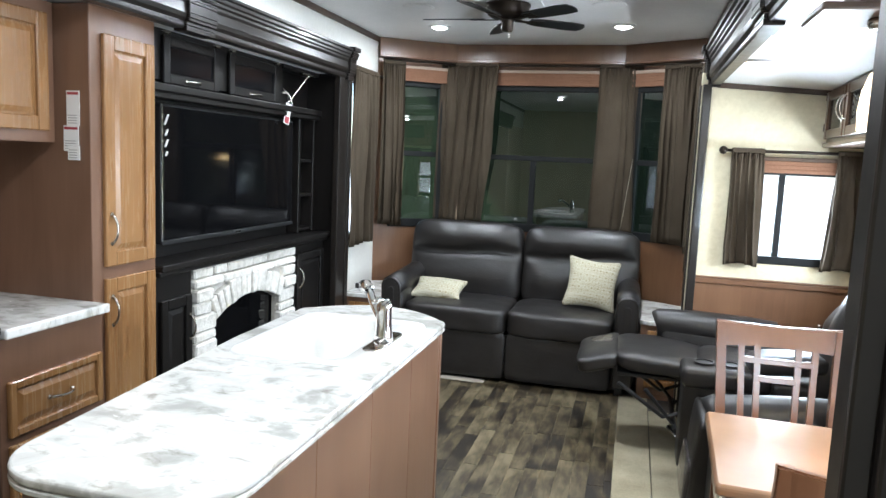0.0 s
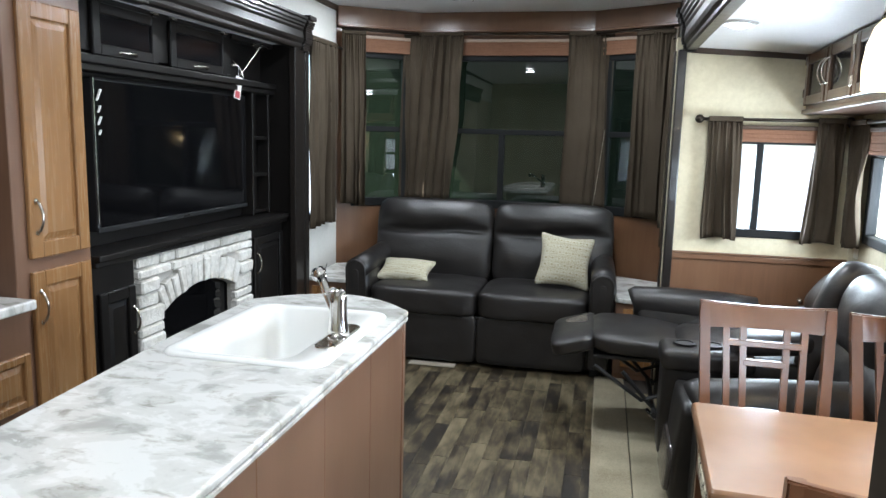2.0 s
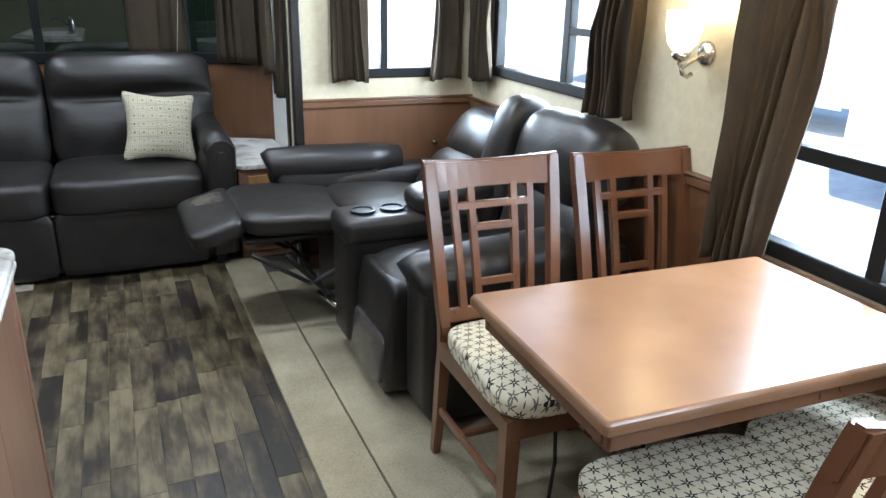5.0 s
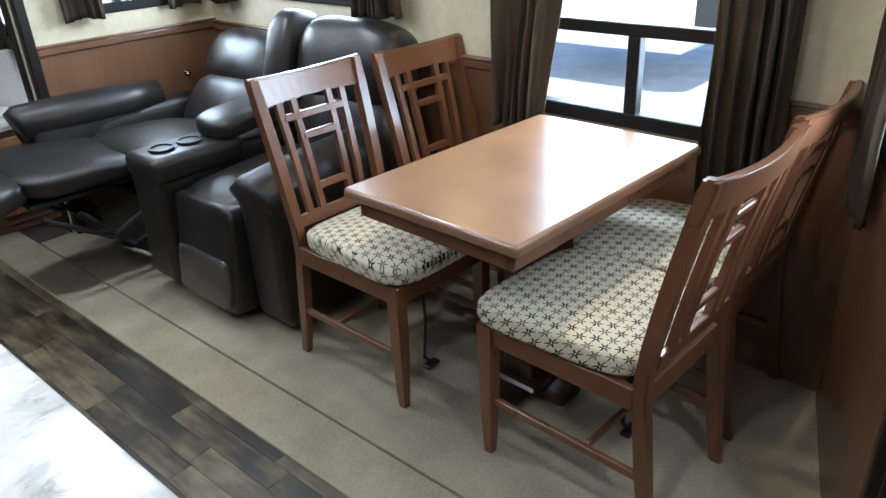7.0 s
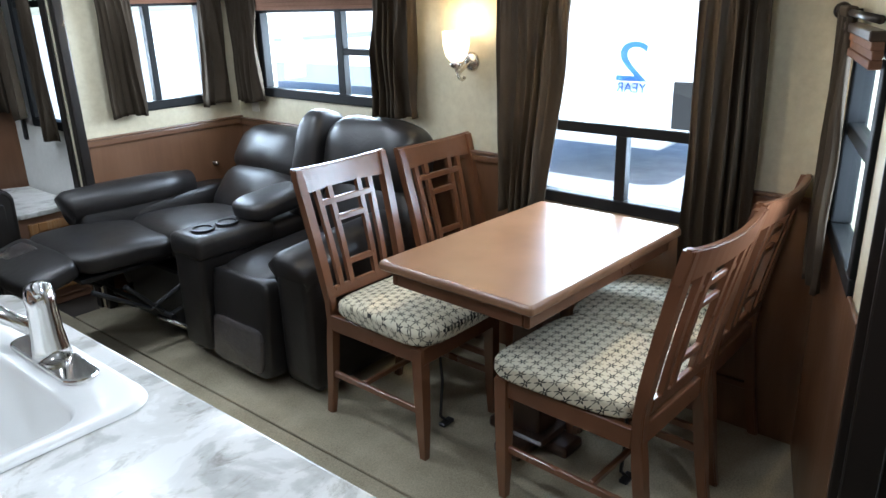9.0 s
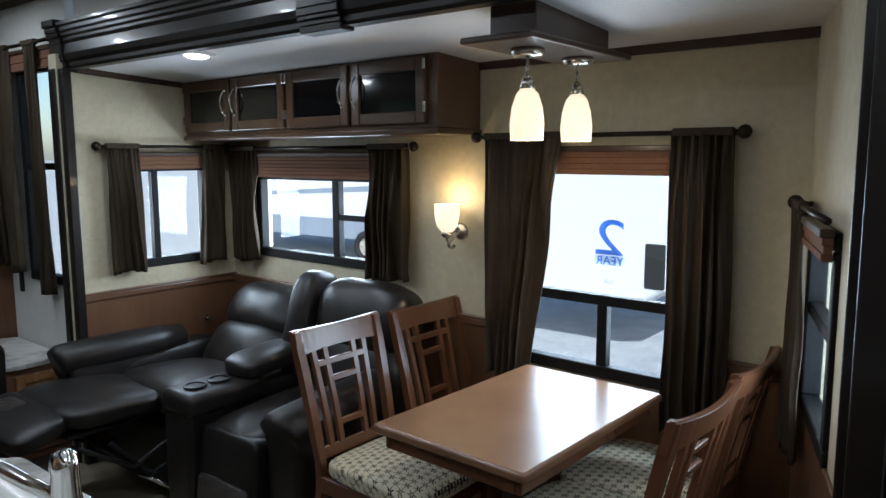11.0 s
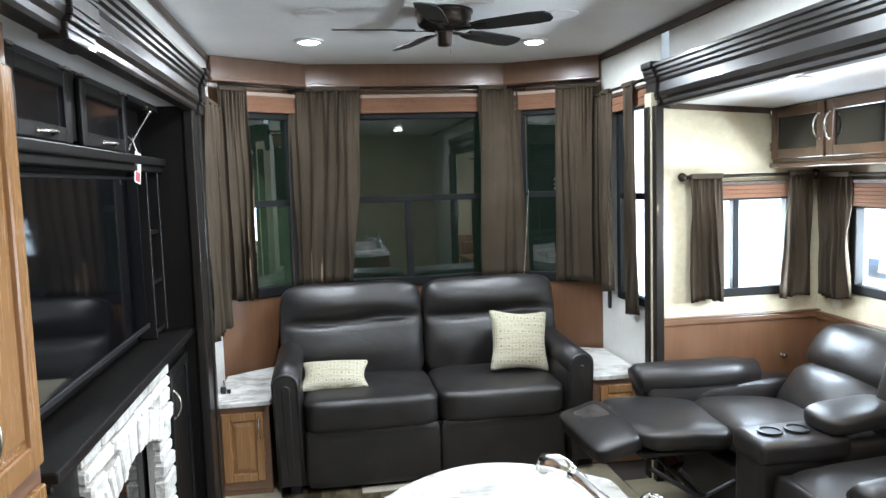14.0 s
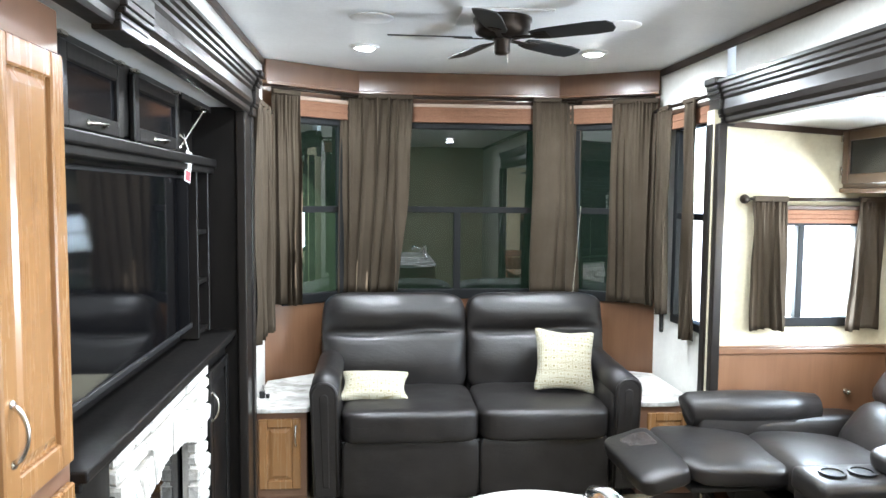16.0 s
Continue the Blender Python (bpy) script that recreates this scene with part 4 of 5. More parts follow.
# island
isl = thing("island_cabinet", "brown kitchen island cabinet with upright side panels", "cabinet")
IX0, IX1, IY0, IY1 = -1.105, -0.63, 1.2, 2.72
part("body", box(IX0, IX1, IY0, IY1, 0.07, 0.868, 0.003), BROWN_CAB, isl)
part("kick_board", box(IX0 + 0.05, IX1 - 0.04, IY0 + 0.04, IY1 - 0.04, 0.0, 0.07, 0.002), ESPRESSO, isl)
ys = [IY0, 1.58, 1.96, 2.34, IY1]
for a, b in zip(ys, ys[1:]):
    part("side_panel", box(IX1, IX1 + 0.012, a + 0.0008, b - 0.0008, 0.09, 0.86, 0.0015), BROWN_CAB, isl)
part("corner_post", box(IX1 - 0.02, IX1 + 0.016, IY1 - 0.02, IY1 + 0.012, 0.075, 0.866, 0.004), BROWN_CAB, isl)
M_ISL = frame_m((IX0, IY1), (IX0, IY0))
for k in range(3):
    panel_door(isl, M_ISL, 0.03 + 0.5 * k, 0.49 + 0.5 * k, 0.1, 0.82, MAPLE, 0.055, None, ((0.06 + 0.5 * k, 0.66), (0.06 + 0.5 * k, 0.78)))


def island_outline():
    x0, x1, yn, yf = -1.21, -0.6, 1.10, 2.74
    pts = []
    for k in range(9):                      # near right corner
        a = math.radians(-90 + 90 * k / 8)
        pts.append((x1 - 0.16 + 0.16 * math.cos(a), yn + 0.16 + 0.16 * math.sin(a)))
    r = 0.05
    for k in range(6):                      # far right corner
        a = math.radians(0 + 62 * k / 5)
        pts.append((x1 - r + r * math.cos(a), yf - 0.04 + r * math.sin(a)))
    for k in range(1, 14):                  # bowed far end
        s = k / 14
        pts.append((x1 - 0.03 + (x0 - x1 + 0.06) * s, yf + 0.165 * math.sin(math.pi * s) ** 0.8))
    for k in range(6):
        a = math.radians(118 + 62 * k / 5)
        pts.append((x0 + r + r * math.cos(a), yf - 0.04 + r * math.sin(a)))
    pts.append((x0 + 0.005, 2.2))
    xn = x0 + 0.08                          # the kitchen side tapers towards the near end
    for k in range(9):
        a = math.radians(180 + 90 * k / 8)
        pts.append((xn + 0.16 + 0.16 * math.cos(a), yn + 0.16 + 0.16 * math.sin(a)))
    return pts


SX0, SX1, SY0, SY1 = -1.135, -0.645, 2.0, 2.64
itop = thing("island_worktop", "marble-look laminate island top with a bowed far end", "worktop")
slab = part("slab", prism(island_outline(), 0.883, 0.905, 0.008, 3), COUNTER, itop)
band = part("edge_band", prism(island_outline(), 0.869, 0.8825, 0.003, 1), COUNTER, itop)


def round_rect(x0, x1, y0, y1, r, n=6):
    pts = []
    for cx, cy, a0 in ((x1 - r, y0 + r, -90), (x1 - r, y1 - r, 0), (x0 + r, y1 - r, 90), (x0 + r, y0 + r, 180)):
        for k in range(n + 1):
            a = math.radians(a0 + 90 * k / n)
            pts.append((cx + r * math.cos(a), cy + r * math.sin(a)))
    return pts


def ring_loft(levels):
    """Skins outlines of equal length, each with its height."""
    bm = bmesh.new()
    rings = [[bm.verts.new((x, y, z)) for x, y in pts] for pts, z in levels]
    n = len(rings[0])
    for a, b in zip(rings, rings[1:]):
        for k in range(n):
            bm.faces.new((a[k], a[(k + 1) % n], b[(k + 1) % n], b[k]))
    return bm, rings


# the sink hangs in a real cut-out
cutter = part("cutter", prism(round_rect(SX0 + 0.052, SX1 - 0.09, SY0 + 0.02, SY1 - 0.02, 0.06), 0.6, 1.1), COUNTER)
cut = slab.modifiers.new("cut", 'BOOLEAN')
cut.object, cut.operation, cut.solver = cutter, 'DIFFERENCE', 'EXACT'
cut3 = band.modifiers.new("cut", 'BOOLEAN')
cut3.object, cut3.operation, cut3.solver = cutter, 'DIFFERENCE', 'EXACT'
body_ob = [o for o in isl.children if o.name.startswith("body")][0]
cut2 = body_ob.modifiers.new("cut", 'BOOLEAN')
cut2.object, cut2.operation, cut2.solver = cutter, 'DIFFERENCE', 'EXACT'
bpy.context.view_layer.update()
dg = bpy.context.evaluated_depsgraph_get()
for o, c in ((slab, cut), (body_ob, cut2), (band, cut3)):
    me = bpy.data.meshes.new_from_object(o.evaluated_get(dg))
    o.modifiers.remove(c)
    o.data = me
bpy.data.objects.remove(cutter)
sink = thing("kitchen_sink", "white composite drop-in sink with a faucet deck", "sink")
R = round_rect
b, rings = ring_loft([(R(SX0, SX1, SY0, SY1, 0.06), 0.906), (R(SX0 + 0.003, SX1 - 0.003, SY0 + 0.003, SY1 - 0.003, 0.06), 0.913), (R(SX0 + 0.012, SX1 - 0.012, SY0 + 0.012, SY1 - 0.012, 0.055), 0.916),
                      (R(SX0 + 0.058, SX1 - 0.105, SY0 + 0.03, SY1 - 0.03, 0.06), 0.915), (R(SX0 + 0.064, SX1 - 0.112, SY0 + 0.036, SY1 - 0.036, 0.06), 0.905),
                      (R(SX0 + 0.072, SX1 - 0.125, SY0 + 0.05, SY1 - 0.05, 0.06), 0.73), (R(SX0 + 0.09, SX1 - 0.145, SY0 + 0.07, SY1 - 0.07, 0.05), 0.715)])
b.faces.new(rings[-1])
bmesh.ops.recalc_face_normals(b, faces=b.faces[:])
part("basin", b, SINK_WHITE, sink, smooth=True)
part("drain", lathe([(0.0, 0.0), (0.035, 0.0), (0.04, 0.004), (0.04, 0.006), (0.02, 0.006)], (-0.95, 2.32, 0.715)), CHROME, sink)
fau = thing("kitchen_faucet", "chrome pull-out faucet on a long deck plate", "faucet")
FX, FY = -0.70, 2.275
part("deck_plate", prism(round_rect(FX - 0.032, FX + 0.032, FY - 0.135, FY + 0.135, 0.031), 0.9155, 0.926, 0.004), CHROME, fau, smooth=False)
part("column", lathe([(0.034, 0), (0.031, 0.02), (0.027, 0.05), (0.025, 0.1), (0.026, 0.115), (0.022, 0.135), (0.01, 0.143)], (FX, FY, 0.925), 20), CHROME, fau, smooth=True)
part("lever", tube([(FX + 0.003, FY, 1.058), (FX - 0.01, FY - 0.025, 1.067), (FX - 0.02, FY - 0.055, 1.064)], [0.012, 0.010, 0.007]), CHROME, fau, smooth=True)
part("spout", tube([(FX - 0.01, FY + 0.012, 0.975), (FX - 0.05, FY + 0.06, 1.01), (FX - 0.09, FY + 0.115, 1.048), (FX - 0.115, FY + 0.15, 1.066)], [0.014, 0.0135, 0.014, 0.016]), CHROME, fau, smooth=True)
part("spray_head", tube([(FX - 0.11, FY + 0.145, 1.064), (FX - 0.13, FY + 0.172, 1.074), (FX - 0.148, FY + 0.198, 1.068), (FX - 0.155, FY + 0.21, 1.05)], [0.017, 0.021, 0.021, 0.016]), CHROME, fau, smooth=True)

# ---- sofa bay ----


def end_table(x0, x1, y0, outline, label, du0, du1):
    ob = thing("end_table", label, "end table", group="end tables beside the sofa")
    part("top", prism(outline, 0.505, 0.535, 0.008, 3), COUNTER, ob)
    part("body", box(x0, x1, y0 + 0.03, y0 + 0.42, 0.04, 0.504, 0.003), BROWN_CAB, ob)
    m = frame_m((x1, y0 + 0.03), (x0, y0 + 0.03))
    panel_door(ob, m, du0, du1, 0.09, 0.47, MAPLE, 0.045, None, ((du0 + 0.025, 0.33), (du0 + 0.025, 0.43)))
    part("kick_board", box(x0, x1, y0 + 0.04, y0 + 0.42, 0.0, 0.04, 0.002), BROWN_CAB, ob)
    return ob


end_table(-1.93, -1.645, 4.92, [(-1.93, 4.92), (-1.66, 4.92), (-1.64, 4.925), (-1.625, 4.94), (-1.62, 4.96), (-1.62, 5.70), (-1.93, 5.50)], "brown wood end table with marble-look top beside the fireplace wall", 0.03, 0.25)
end_table(0.175, 0.49, 4.90, [(0.165, 4.93), (0.19, 4.91), (0.22, 4.905), (0.36, 4.905), (0.41, 4.92), (0.44, 4.96), (0.49, 5.0), (0.49, 5.55), (0.165, 5.72)], "brown wood end table with marble-look top and rounded corner", 0.03, 0.27)


def sofa():
    ob = thing("sofa", "dark brown leather two-seat sleeper sofa with rolled arms", "sofa")
    x0, x1, yf = -1.62, 0.16, 4.87
    part("base", box(x0 + 0.1, x1 - 0.1, yf + 0.07, 5.6, 0.03, 0.34, 0.01, 2), LEATHER, ob)
    cx = (x0 + x1) / 2 + 0.012
    for a, b, s in ((x0 + 0.16, cx, 1), (cx, x1 - 0.16, 2)):
        w = b - a
        part("front_panel", cushion(w - 0.006, 0.05, 0.33, pose((a + b) / 2, yf + 0.04, 0.195), 16, (0, 0.1, 0), 7, seed=s, crinkle=0.002), LEATHER, ob, smooth=True)
        part("seat_cushion", cushion(w - 0.004, 0.62, 0.18, pose((a + b) / 2, yf + 0.29, 0.43), 9, (0.0, 0.02, 0.1), 16, seed=s, crinkle=0.006), LEATHER, ob, smooth=True)
    for a, b, s in ((x0 + 0.015, cx - 0.003, 3), (cx + 0.003, x1 - 0.015, 4)):
        w = b - a
        lean = pose((a + b) / 2, 5.38, 0.0, -9, 0, 0)
        part("back_shell", cushion(w, 0.2, 0.98, lean @ pose(0, 0.17, 0.56), 8, (0, 0, 0), 6, seed=s), LEATHER, ob, smooth=True)

        def crease(q, w=w):
            if q.y < 0.02:
                u = 2 * q.x / w
                side = max(0.0, 1 - abs(u) ** 6)
                c = q.z - 0.075 - 0.012 * math.sin(3 * u)
                q.y += 0.06 * math.exp(-(c / 0.02) ** 2) * side
                q.y -= 0.05 * math.exp(-((q.z - 0.19) / 0.09) ** 2) * side + 0.035 * math.exp(-((q.z + 0.1) / 0.13) ** 2) * side
            return q
        part("back_cushion", cushion(w, 0.2, 0.62, lean @ pose(0, 0.075, 0.765), 7, (0, 0.05, 0.01), 22, crease, seed=s, crinkle=0.006), LEATHER, ob, smooth=True)
    for xa, s in ((x0 + 0.085, -1), (x1 - 0.085, 1)):
        def flare(q, s=s):
            t = max(0, q.z + 0.02) / 0.3
            return Vector((q.x + s * 0.02 * t, q.y, q.z))
        part("arm", cushion(0.17, 0.80, 0.6, pose(xa, yf + 0.42, 0.34), 6, (0.05, 0, 0), 9, flare, seed=5, crinkle=0.004), LEATHER, ob, smooth=True)
        part("arm_roll", moved(join(tube([(xa + s * 0.012, yf - 0.005, 0.62), (xa + s * 0.012, yf + 0.25, 0.625), (xa + s * 0.008, yf + 0.6, 0.65), (xa, yf + 0.72, 0.66)], [0.076, 0.08, 0.078, 0.07], 20)), Matrix()), LEATHER, ob, smooth=True)
        face = []
        for k in range(13):
            a = math.pi * k / 12
            face.append((xa + s * 0.012 + 0.062 * math.cos(a), 0.615 + 0.062 * math.sin(a)))
        face += [(xa - 0.06, 0.07), (xa + 0.06, 0.07)]
        rim = [(x, yf - 0.012, z) for x, z in [(xa + 0.058, 0.08)] + face[:13] + [(xa - 0.058, 0.08)]]
        part("piping", tube(rim, 0.011, 8), LEATHER, ob, smooth=True)
        mid = [(xa + s * 0.012 + (x - xa - s * 0.012) * 0.42, 0.6 + (z - 0.615) * 0.42) for x, z in face[:13]] + [(xa - 0.02, 0.12), (xa + 0.02, 0.12)]
        part("front_welt", moved(prism(mid, 0, 0.016, 0.007, 2), Matrix(((1, 0, 0, 0), (0, 0, -1, yf - 0.006), (0, 1, 0, 0), (0, 0, 0, 1)))), LEATHER, ob)
        bm = prism(face, 0, 0.02, 0.008, 2)
        part("arm_front_panel", moved(bm, Matrix(((1, 0, 0, 0), (0, 0, -1, yf - 0.0), (0, 1, 0, 0), (0, 0, 0, 1)))), LEATHER, ob)
    for x in (x0 + 0.1, x1 - 0.1):
        for y in (yf + 0.08, 5.5):
            part("foot", box(x - 0.03, x + 0.03, y - 0.03, y + 0.03, 0.0, 0.05, 0.004), BLACK, ob)
    return ob


sofa()


def pillow(w, h, d, m, label, seed):
    ob = thing("throw_pillow", label, "pillow", m, "pillows on the sofa")

    def pinch(q):
        u, v = 2 * q.x / w, 2 * q.z / h
        k = (1 - u * u) ** 0.45 * (1 - v * v) ** 0.45 if abs(u) < 1 and abs(v) < 1 else 0
        pull_in = 1 - 0.15 * (1 - u * u) * v * v
        pull_x = 1 - 0.15 * (1 - v * v) * u * u
        return Vector((q.x * pull_x, q.y * (0.05 + 0.95 * k), q.z * pull_in))
    part("cover", cushion(w, d, h, Matrix(), 14, (0, 0, 0), 13, pinch, seed, 0.004), PILLOW, ob, smooth=True)
    return ob


pillow(0.38, 0.38, 0.14, pose(-0.175, 5.22, 0.70, -20, 6, 4), "square cream pillow with a tan lattice print, leaning on the backrest", 1)
pillow(0.40, 0.25, 0.12, pose(-1.285, 5.19, 0.575, -66, 0, -4), "cream lattice-print pillow lying flat on the seat", 2)

# ---- recliner loveseat ----


def loveseat():
    ob = thing("recliner_loveseat", "dark brown leather reclining loveseat with one footrest extended", "loveseat")
    part("base", join(box(0.58, 1.2, 3.06, 4.50, 0.03, 0.3, 0.01, 2), box(0.48, 0.62, 3.0, 3.2, 0.03, 0.3, 0.01, 2)), LEATHER, ob)
    # near arm, console, far arm
    part("near_arm", join(cushion(0.80, 0.2, 0.56, pose(0.85, 3.085, 0.31), 12, (0, 0.03, 0.0), 10), tube([(0.442, 3.085, 0.515), (0.45, 3.085, 0.52), (0.7, 3.085, 0.54), (1.0, 3.085, 0.56), (1.15, 3.085, 0.55)], [0.092, 0.1, 0.104, 0.1, 0.09], 18)), LEATHER, ob, smooth=True)
    part("far_arm", join(cushion(0.74, 0.18, 0.5, pose(0.86, 4.50, 0.33), 6, (0, 0.03, 0), 8), tube([(0.25, 4.50, 0.60), (0.262, 4.50, 0.605), (0.5, 4.50, 0.605), (0.75, 4.50, 0.60), (0.92, 4.50, 0.60)], [0.072, 0.085, 0.09, 0.088, 0.07], 20), box(0.28, 0.8, 4.42, 4.58, 0.40, 0.60, 0.03, 3)), LEATHER, ob, smooth=True)
    cons = part("console", join(box(0.36, 1.1, 3.57, 3.765, 0.08, 0.565, 0.03, 4), box(0.35, 0.75, 3.54, 3.77, 0.50, 0.60, 0.03, 4)), LEATHER, ob, smooth=True)
    for x in (0.455, 0.575):
        part("cup_holder", lathe([(0.05, 0.604), (0.05, 0.61), (0.04, 0.611), (0.039, 0.602), (0.0385, 0.60)], (x, 3.655, 0), 20), BLACK, cons)
        part("cup_well", lathe([(0.038, 0.6045), (0.0375, 0.606), (0.001, 0.606)], (x, 3.655, 0), 20), FIREBOX, cons)
    part("console_lid", cushion(0.36, 0.225, 0.09, pose(0.82, 3.64, 0.65, 0, -6, 0), 4, (0, 0, 0.1), 9, seed=3, crinkle=0.004), LEATHER, cons, smooth=True)
    # near seat, upright
    part("near_seat", cushion(0.66, 0.38, 0.2, pose(0.74, 3.38, 0.41, 0, -3, 0), 4, (0, 0, 0.18), 12, seed=4, crinkle=0.006), LEATHER, ob, smooth=True)
    part("near_front_panel", cushion(0.1, 0.385, 0.42, pose(0.445, 3.38, 0.26, 0, 5, 0), 11, (0.12, 0, 0), 10, seed=5, crinkle=0.004), LEATHER, ob, smooth=True)
    part("wrap_film", cushion(0.036, 0.345, 0.2, pose(0.384, 3.385, 0.175, 0, 5, 0), 6, (0.3, 0, 0), 9, seed=6, crinkle=0.006), PLASTIC_WRAP, ob, "clear packing film", smooth=True)
    lean = pose(1.03, 3.26, 0.42, 0, 14, 0)
    part("near_back", cushion(0.22, 0.55, 0.36, lean @ pose(0.0, 0, 0.16), 3.4, (0.1, 0, 0), 12, seed=7, crinkle=0.008), LEATHER, ob, smooth=True)
    part("near_head", cushion(0.26, 0.57, 0.33, lean @ pose(0.0, 0, 0.44), 3.2, (0.12, 0, 0.03), 12, seed=8, crinkle=0.009), LEATHER, ob, smooth=True)
    part("middle_back", cushion(0.26, 0.17, 0.60, lean @ pose(-0.02, 0.355, 0.31), 3.6, (0.05, 0, 0.02), 10, seed=9, crinkle=0.006), LEATHER, ob, smooth=True)
    # far seat, reclined
    part("far_seat", cushion(0.56, 0.64, 0.16, pose(0.73, 4.10, 0.45, 0, 4, 0), 4, (0, 0, 0.2), 12, seed=10, crinkle=0.007), LEATHER, ob, smooth=True)
    rec = pose(0.97, 4.10, 0.44, 0, 40, 0)
    part("far_lumbar", cushion(0.2, 0.62, 0.34, rec @ pose(0.02, 0, 0.14), 3.2, (0.2, 0, 0), 12, seed=11, crinkle=0.008), LEATHER, ob, smooth=True)
    part("far_head", cushion(0.22, 0.64, 0.3, rec @ pose(0.02, 0, 0.40), 3.2, (0.15, 0, 0.03), 12, seed=12, crinkle=0.008), LEATHER, ob, smooth=True)
    part("back_housing", cushion(0.2, 1.40, 0.5, pose(1.2, 3.76, 0.36, 0, 8, 0), 7, (0, 0, 0), 6), LEATHER, ob, smooth=True)
    foot = part("footrest", cushion(0.50, 0.60, 0.10, pose(0.28, 4.23, 0.475, 0, 3, 0), 5, (0, 0, 0.35), 12, seed=13, crinkle=0.008), LEATHER, ob, smooth=True)
    tip = part("footrest_flap", cushion(0.24, 0.57, 0.09, pose(-0.055, 4.24, 0.455, 0, -16, 0), 6, (0, 0, 0.2), 11, seed=14, crinkle=0.005), LEATHER, foot, smooth=True)
    part("wrap_film", cushion(0.15, 0.22, 0.02, pose(-0.055, 4.33, 0.498, 0, -16, 0), 5, (0, 0, 0.2), 9, seed=15, crinkle=0.006), PLASTIC_WRAP, foot, "clear packing film", smooth=True)
    part("under_board", box(0.05, 0.48, 3.98, 4.46, 0.40, 0.42, 0.004), BLACK, foot)
    for y in (3.92, 4.40):
        part("linkage", join(tube([(0.55, y, 0.2), (0.38, y, 0.16), (0.2, y, 0.36)], 0.011, 8), tube([(0.5, y, 0.3), (0.3, y, 0.22), (0.06, y, 0.38)], 0.011, 8), rod((0.38, y - 0.014, 0.16), (0.38, y + 0.014, 0.16), 0.017)), BLACK, ob)
    part("cross_bar", join(rod((0.36, 3.84, 0.18), (0.36, 4.38, 0.18), 0.012), rod((0.52, 3.8, 0.1), (0.52, 4.4, 0.1), 0.014)), BLACK, ob)
    part("release_bar", rod((0.33, 3.93, 0.17), (0.47, 3.80, 0.07), 0.011), CHROME, ob, "polished steel release bar", smooth=True)
    part("mechanism_box", box(0.46, 0.6, 3.76, 4.40, 0.04, 0.34, 0.01), BLACK, ob)
    for x in (0.55, 1.15):
        for y in (3.08, 4.46):
            part("foot", box(x - 0.025, x + 0.025, y - 0.025, y + 0.025, 0.0, 0.035, 0.004), BLACK, ob)
    return ob


love = loveseat()
love.location.z = 0.012

# ---- dinette ----
M_TABLE = pose(0.776, 2.181, 0.013, 0, 0, -2.6)
tbl = thing("dining_table", "brown wooden pedestal dining table with a moulded edge", "table", M_TABLE)
TW, TD, TH = 0.882, 0.59, 0.738
b, rings = ring_loft([(round_rect(-TW / 2 + 0.02, TW / 2 - 0.02, -TD / 2 + 0.02, TD / 2 - 0.02, 0.009, 3), TH - 0.036), (round_rect(-TW / 2 + 0.008, TW / 2 - 0.008, -TD / 2 + 0.008, TD / 2 - 0.008, 0.009, 3), TH - 0.033), (round_rect(-TW / 2, TW / 2, -TD / 2, TD / 2, 0.01, 3), TH - 0.026), (round_rect(-TW / 2, TW / 2, -TD / 2, TD / 2, 0.01, 3), TH - 0.013), (round_rect(-TW / 2 + 0.0015, TW / 2 - 0.0015, -TD / 2 + 0.0015, TD / 2 - 0.0015, 0.009, 3), TH - 0.007), (round_rect(-TW / 2 + 0.0045, TW / 2 - 0.0045, -TD / 2 + 0.0045, TD / 2 - 0.0045, 0.008, 3), TH - 0.003), (round_rect(-TW / 2 + 0.0085, TW / 2 - 0.0085, -TD / 2 + 0.0085, TD / 2 - 0.0085, 0.007, 3), TH)])
b.faces.new(rings[-1])
b.faces.new(rings[0][::-1])
bmesh.ops.recalc_face_normals(b, faces=b.faces[:])
part("tabletop", b, TABLE_WOOD, tbl)
for sy in (-1, 1):
    part("apron", box(-TW / 2 + 0.03, TW / 2 - 0.03, sy * (TD / 2 - 0.04) - 0.01, sy * (TD / 2 - 0.04) + 0.01, TH - 0.085, TH - 0.036, 0.004), CHAIR_WOOD, tbl)
for sx in (-1, 1):
    part("apron", box(sx * (TW / 2 - 0.04) - 0.01, sx * (TW / 2 - 0.04) + 0.01, -TD / 2 + 0.05, TD / 2 - 0.05, TH - 0.085, TH - 0.036, 0.004), CHAIR_WOOD, tbl)
part("pedestal", box(-0.06, 0.06, -0.06, 0.06, 0.05, TH - 0.036, 0.012, 2), DARK_WOOD, tbl, "dark wood square post")
part("pedestal_foot", join(box(-0.17, 0.17, -0.055, 0.055, 0.0, 0.045, 0.012, 2), box(-0.055, 0.055, -0.17, 0.17, 0.002, 0.043, 0.012, 2), box(-0.1, 0.1, -0.1, 0.1, 0.04, 0.06, 0.01)), DARK_WOOD, tbl)


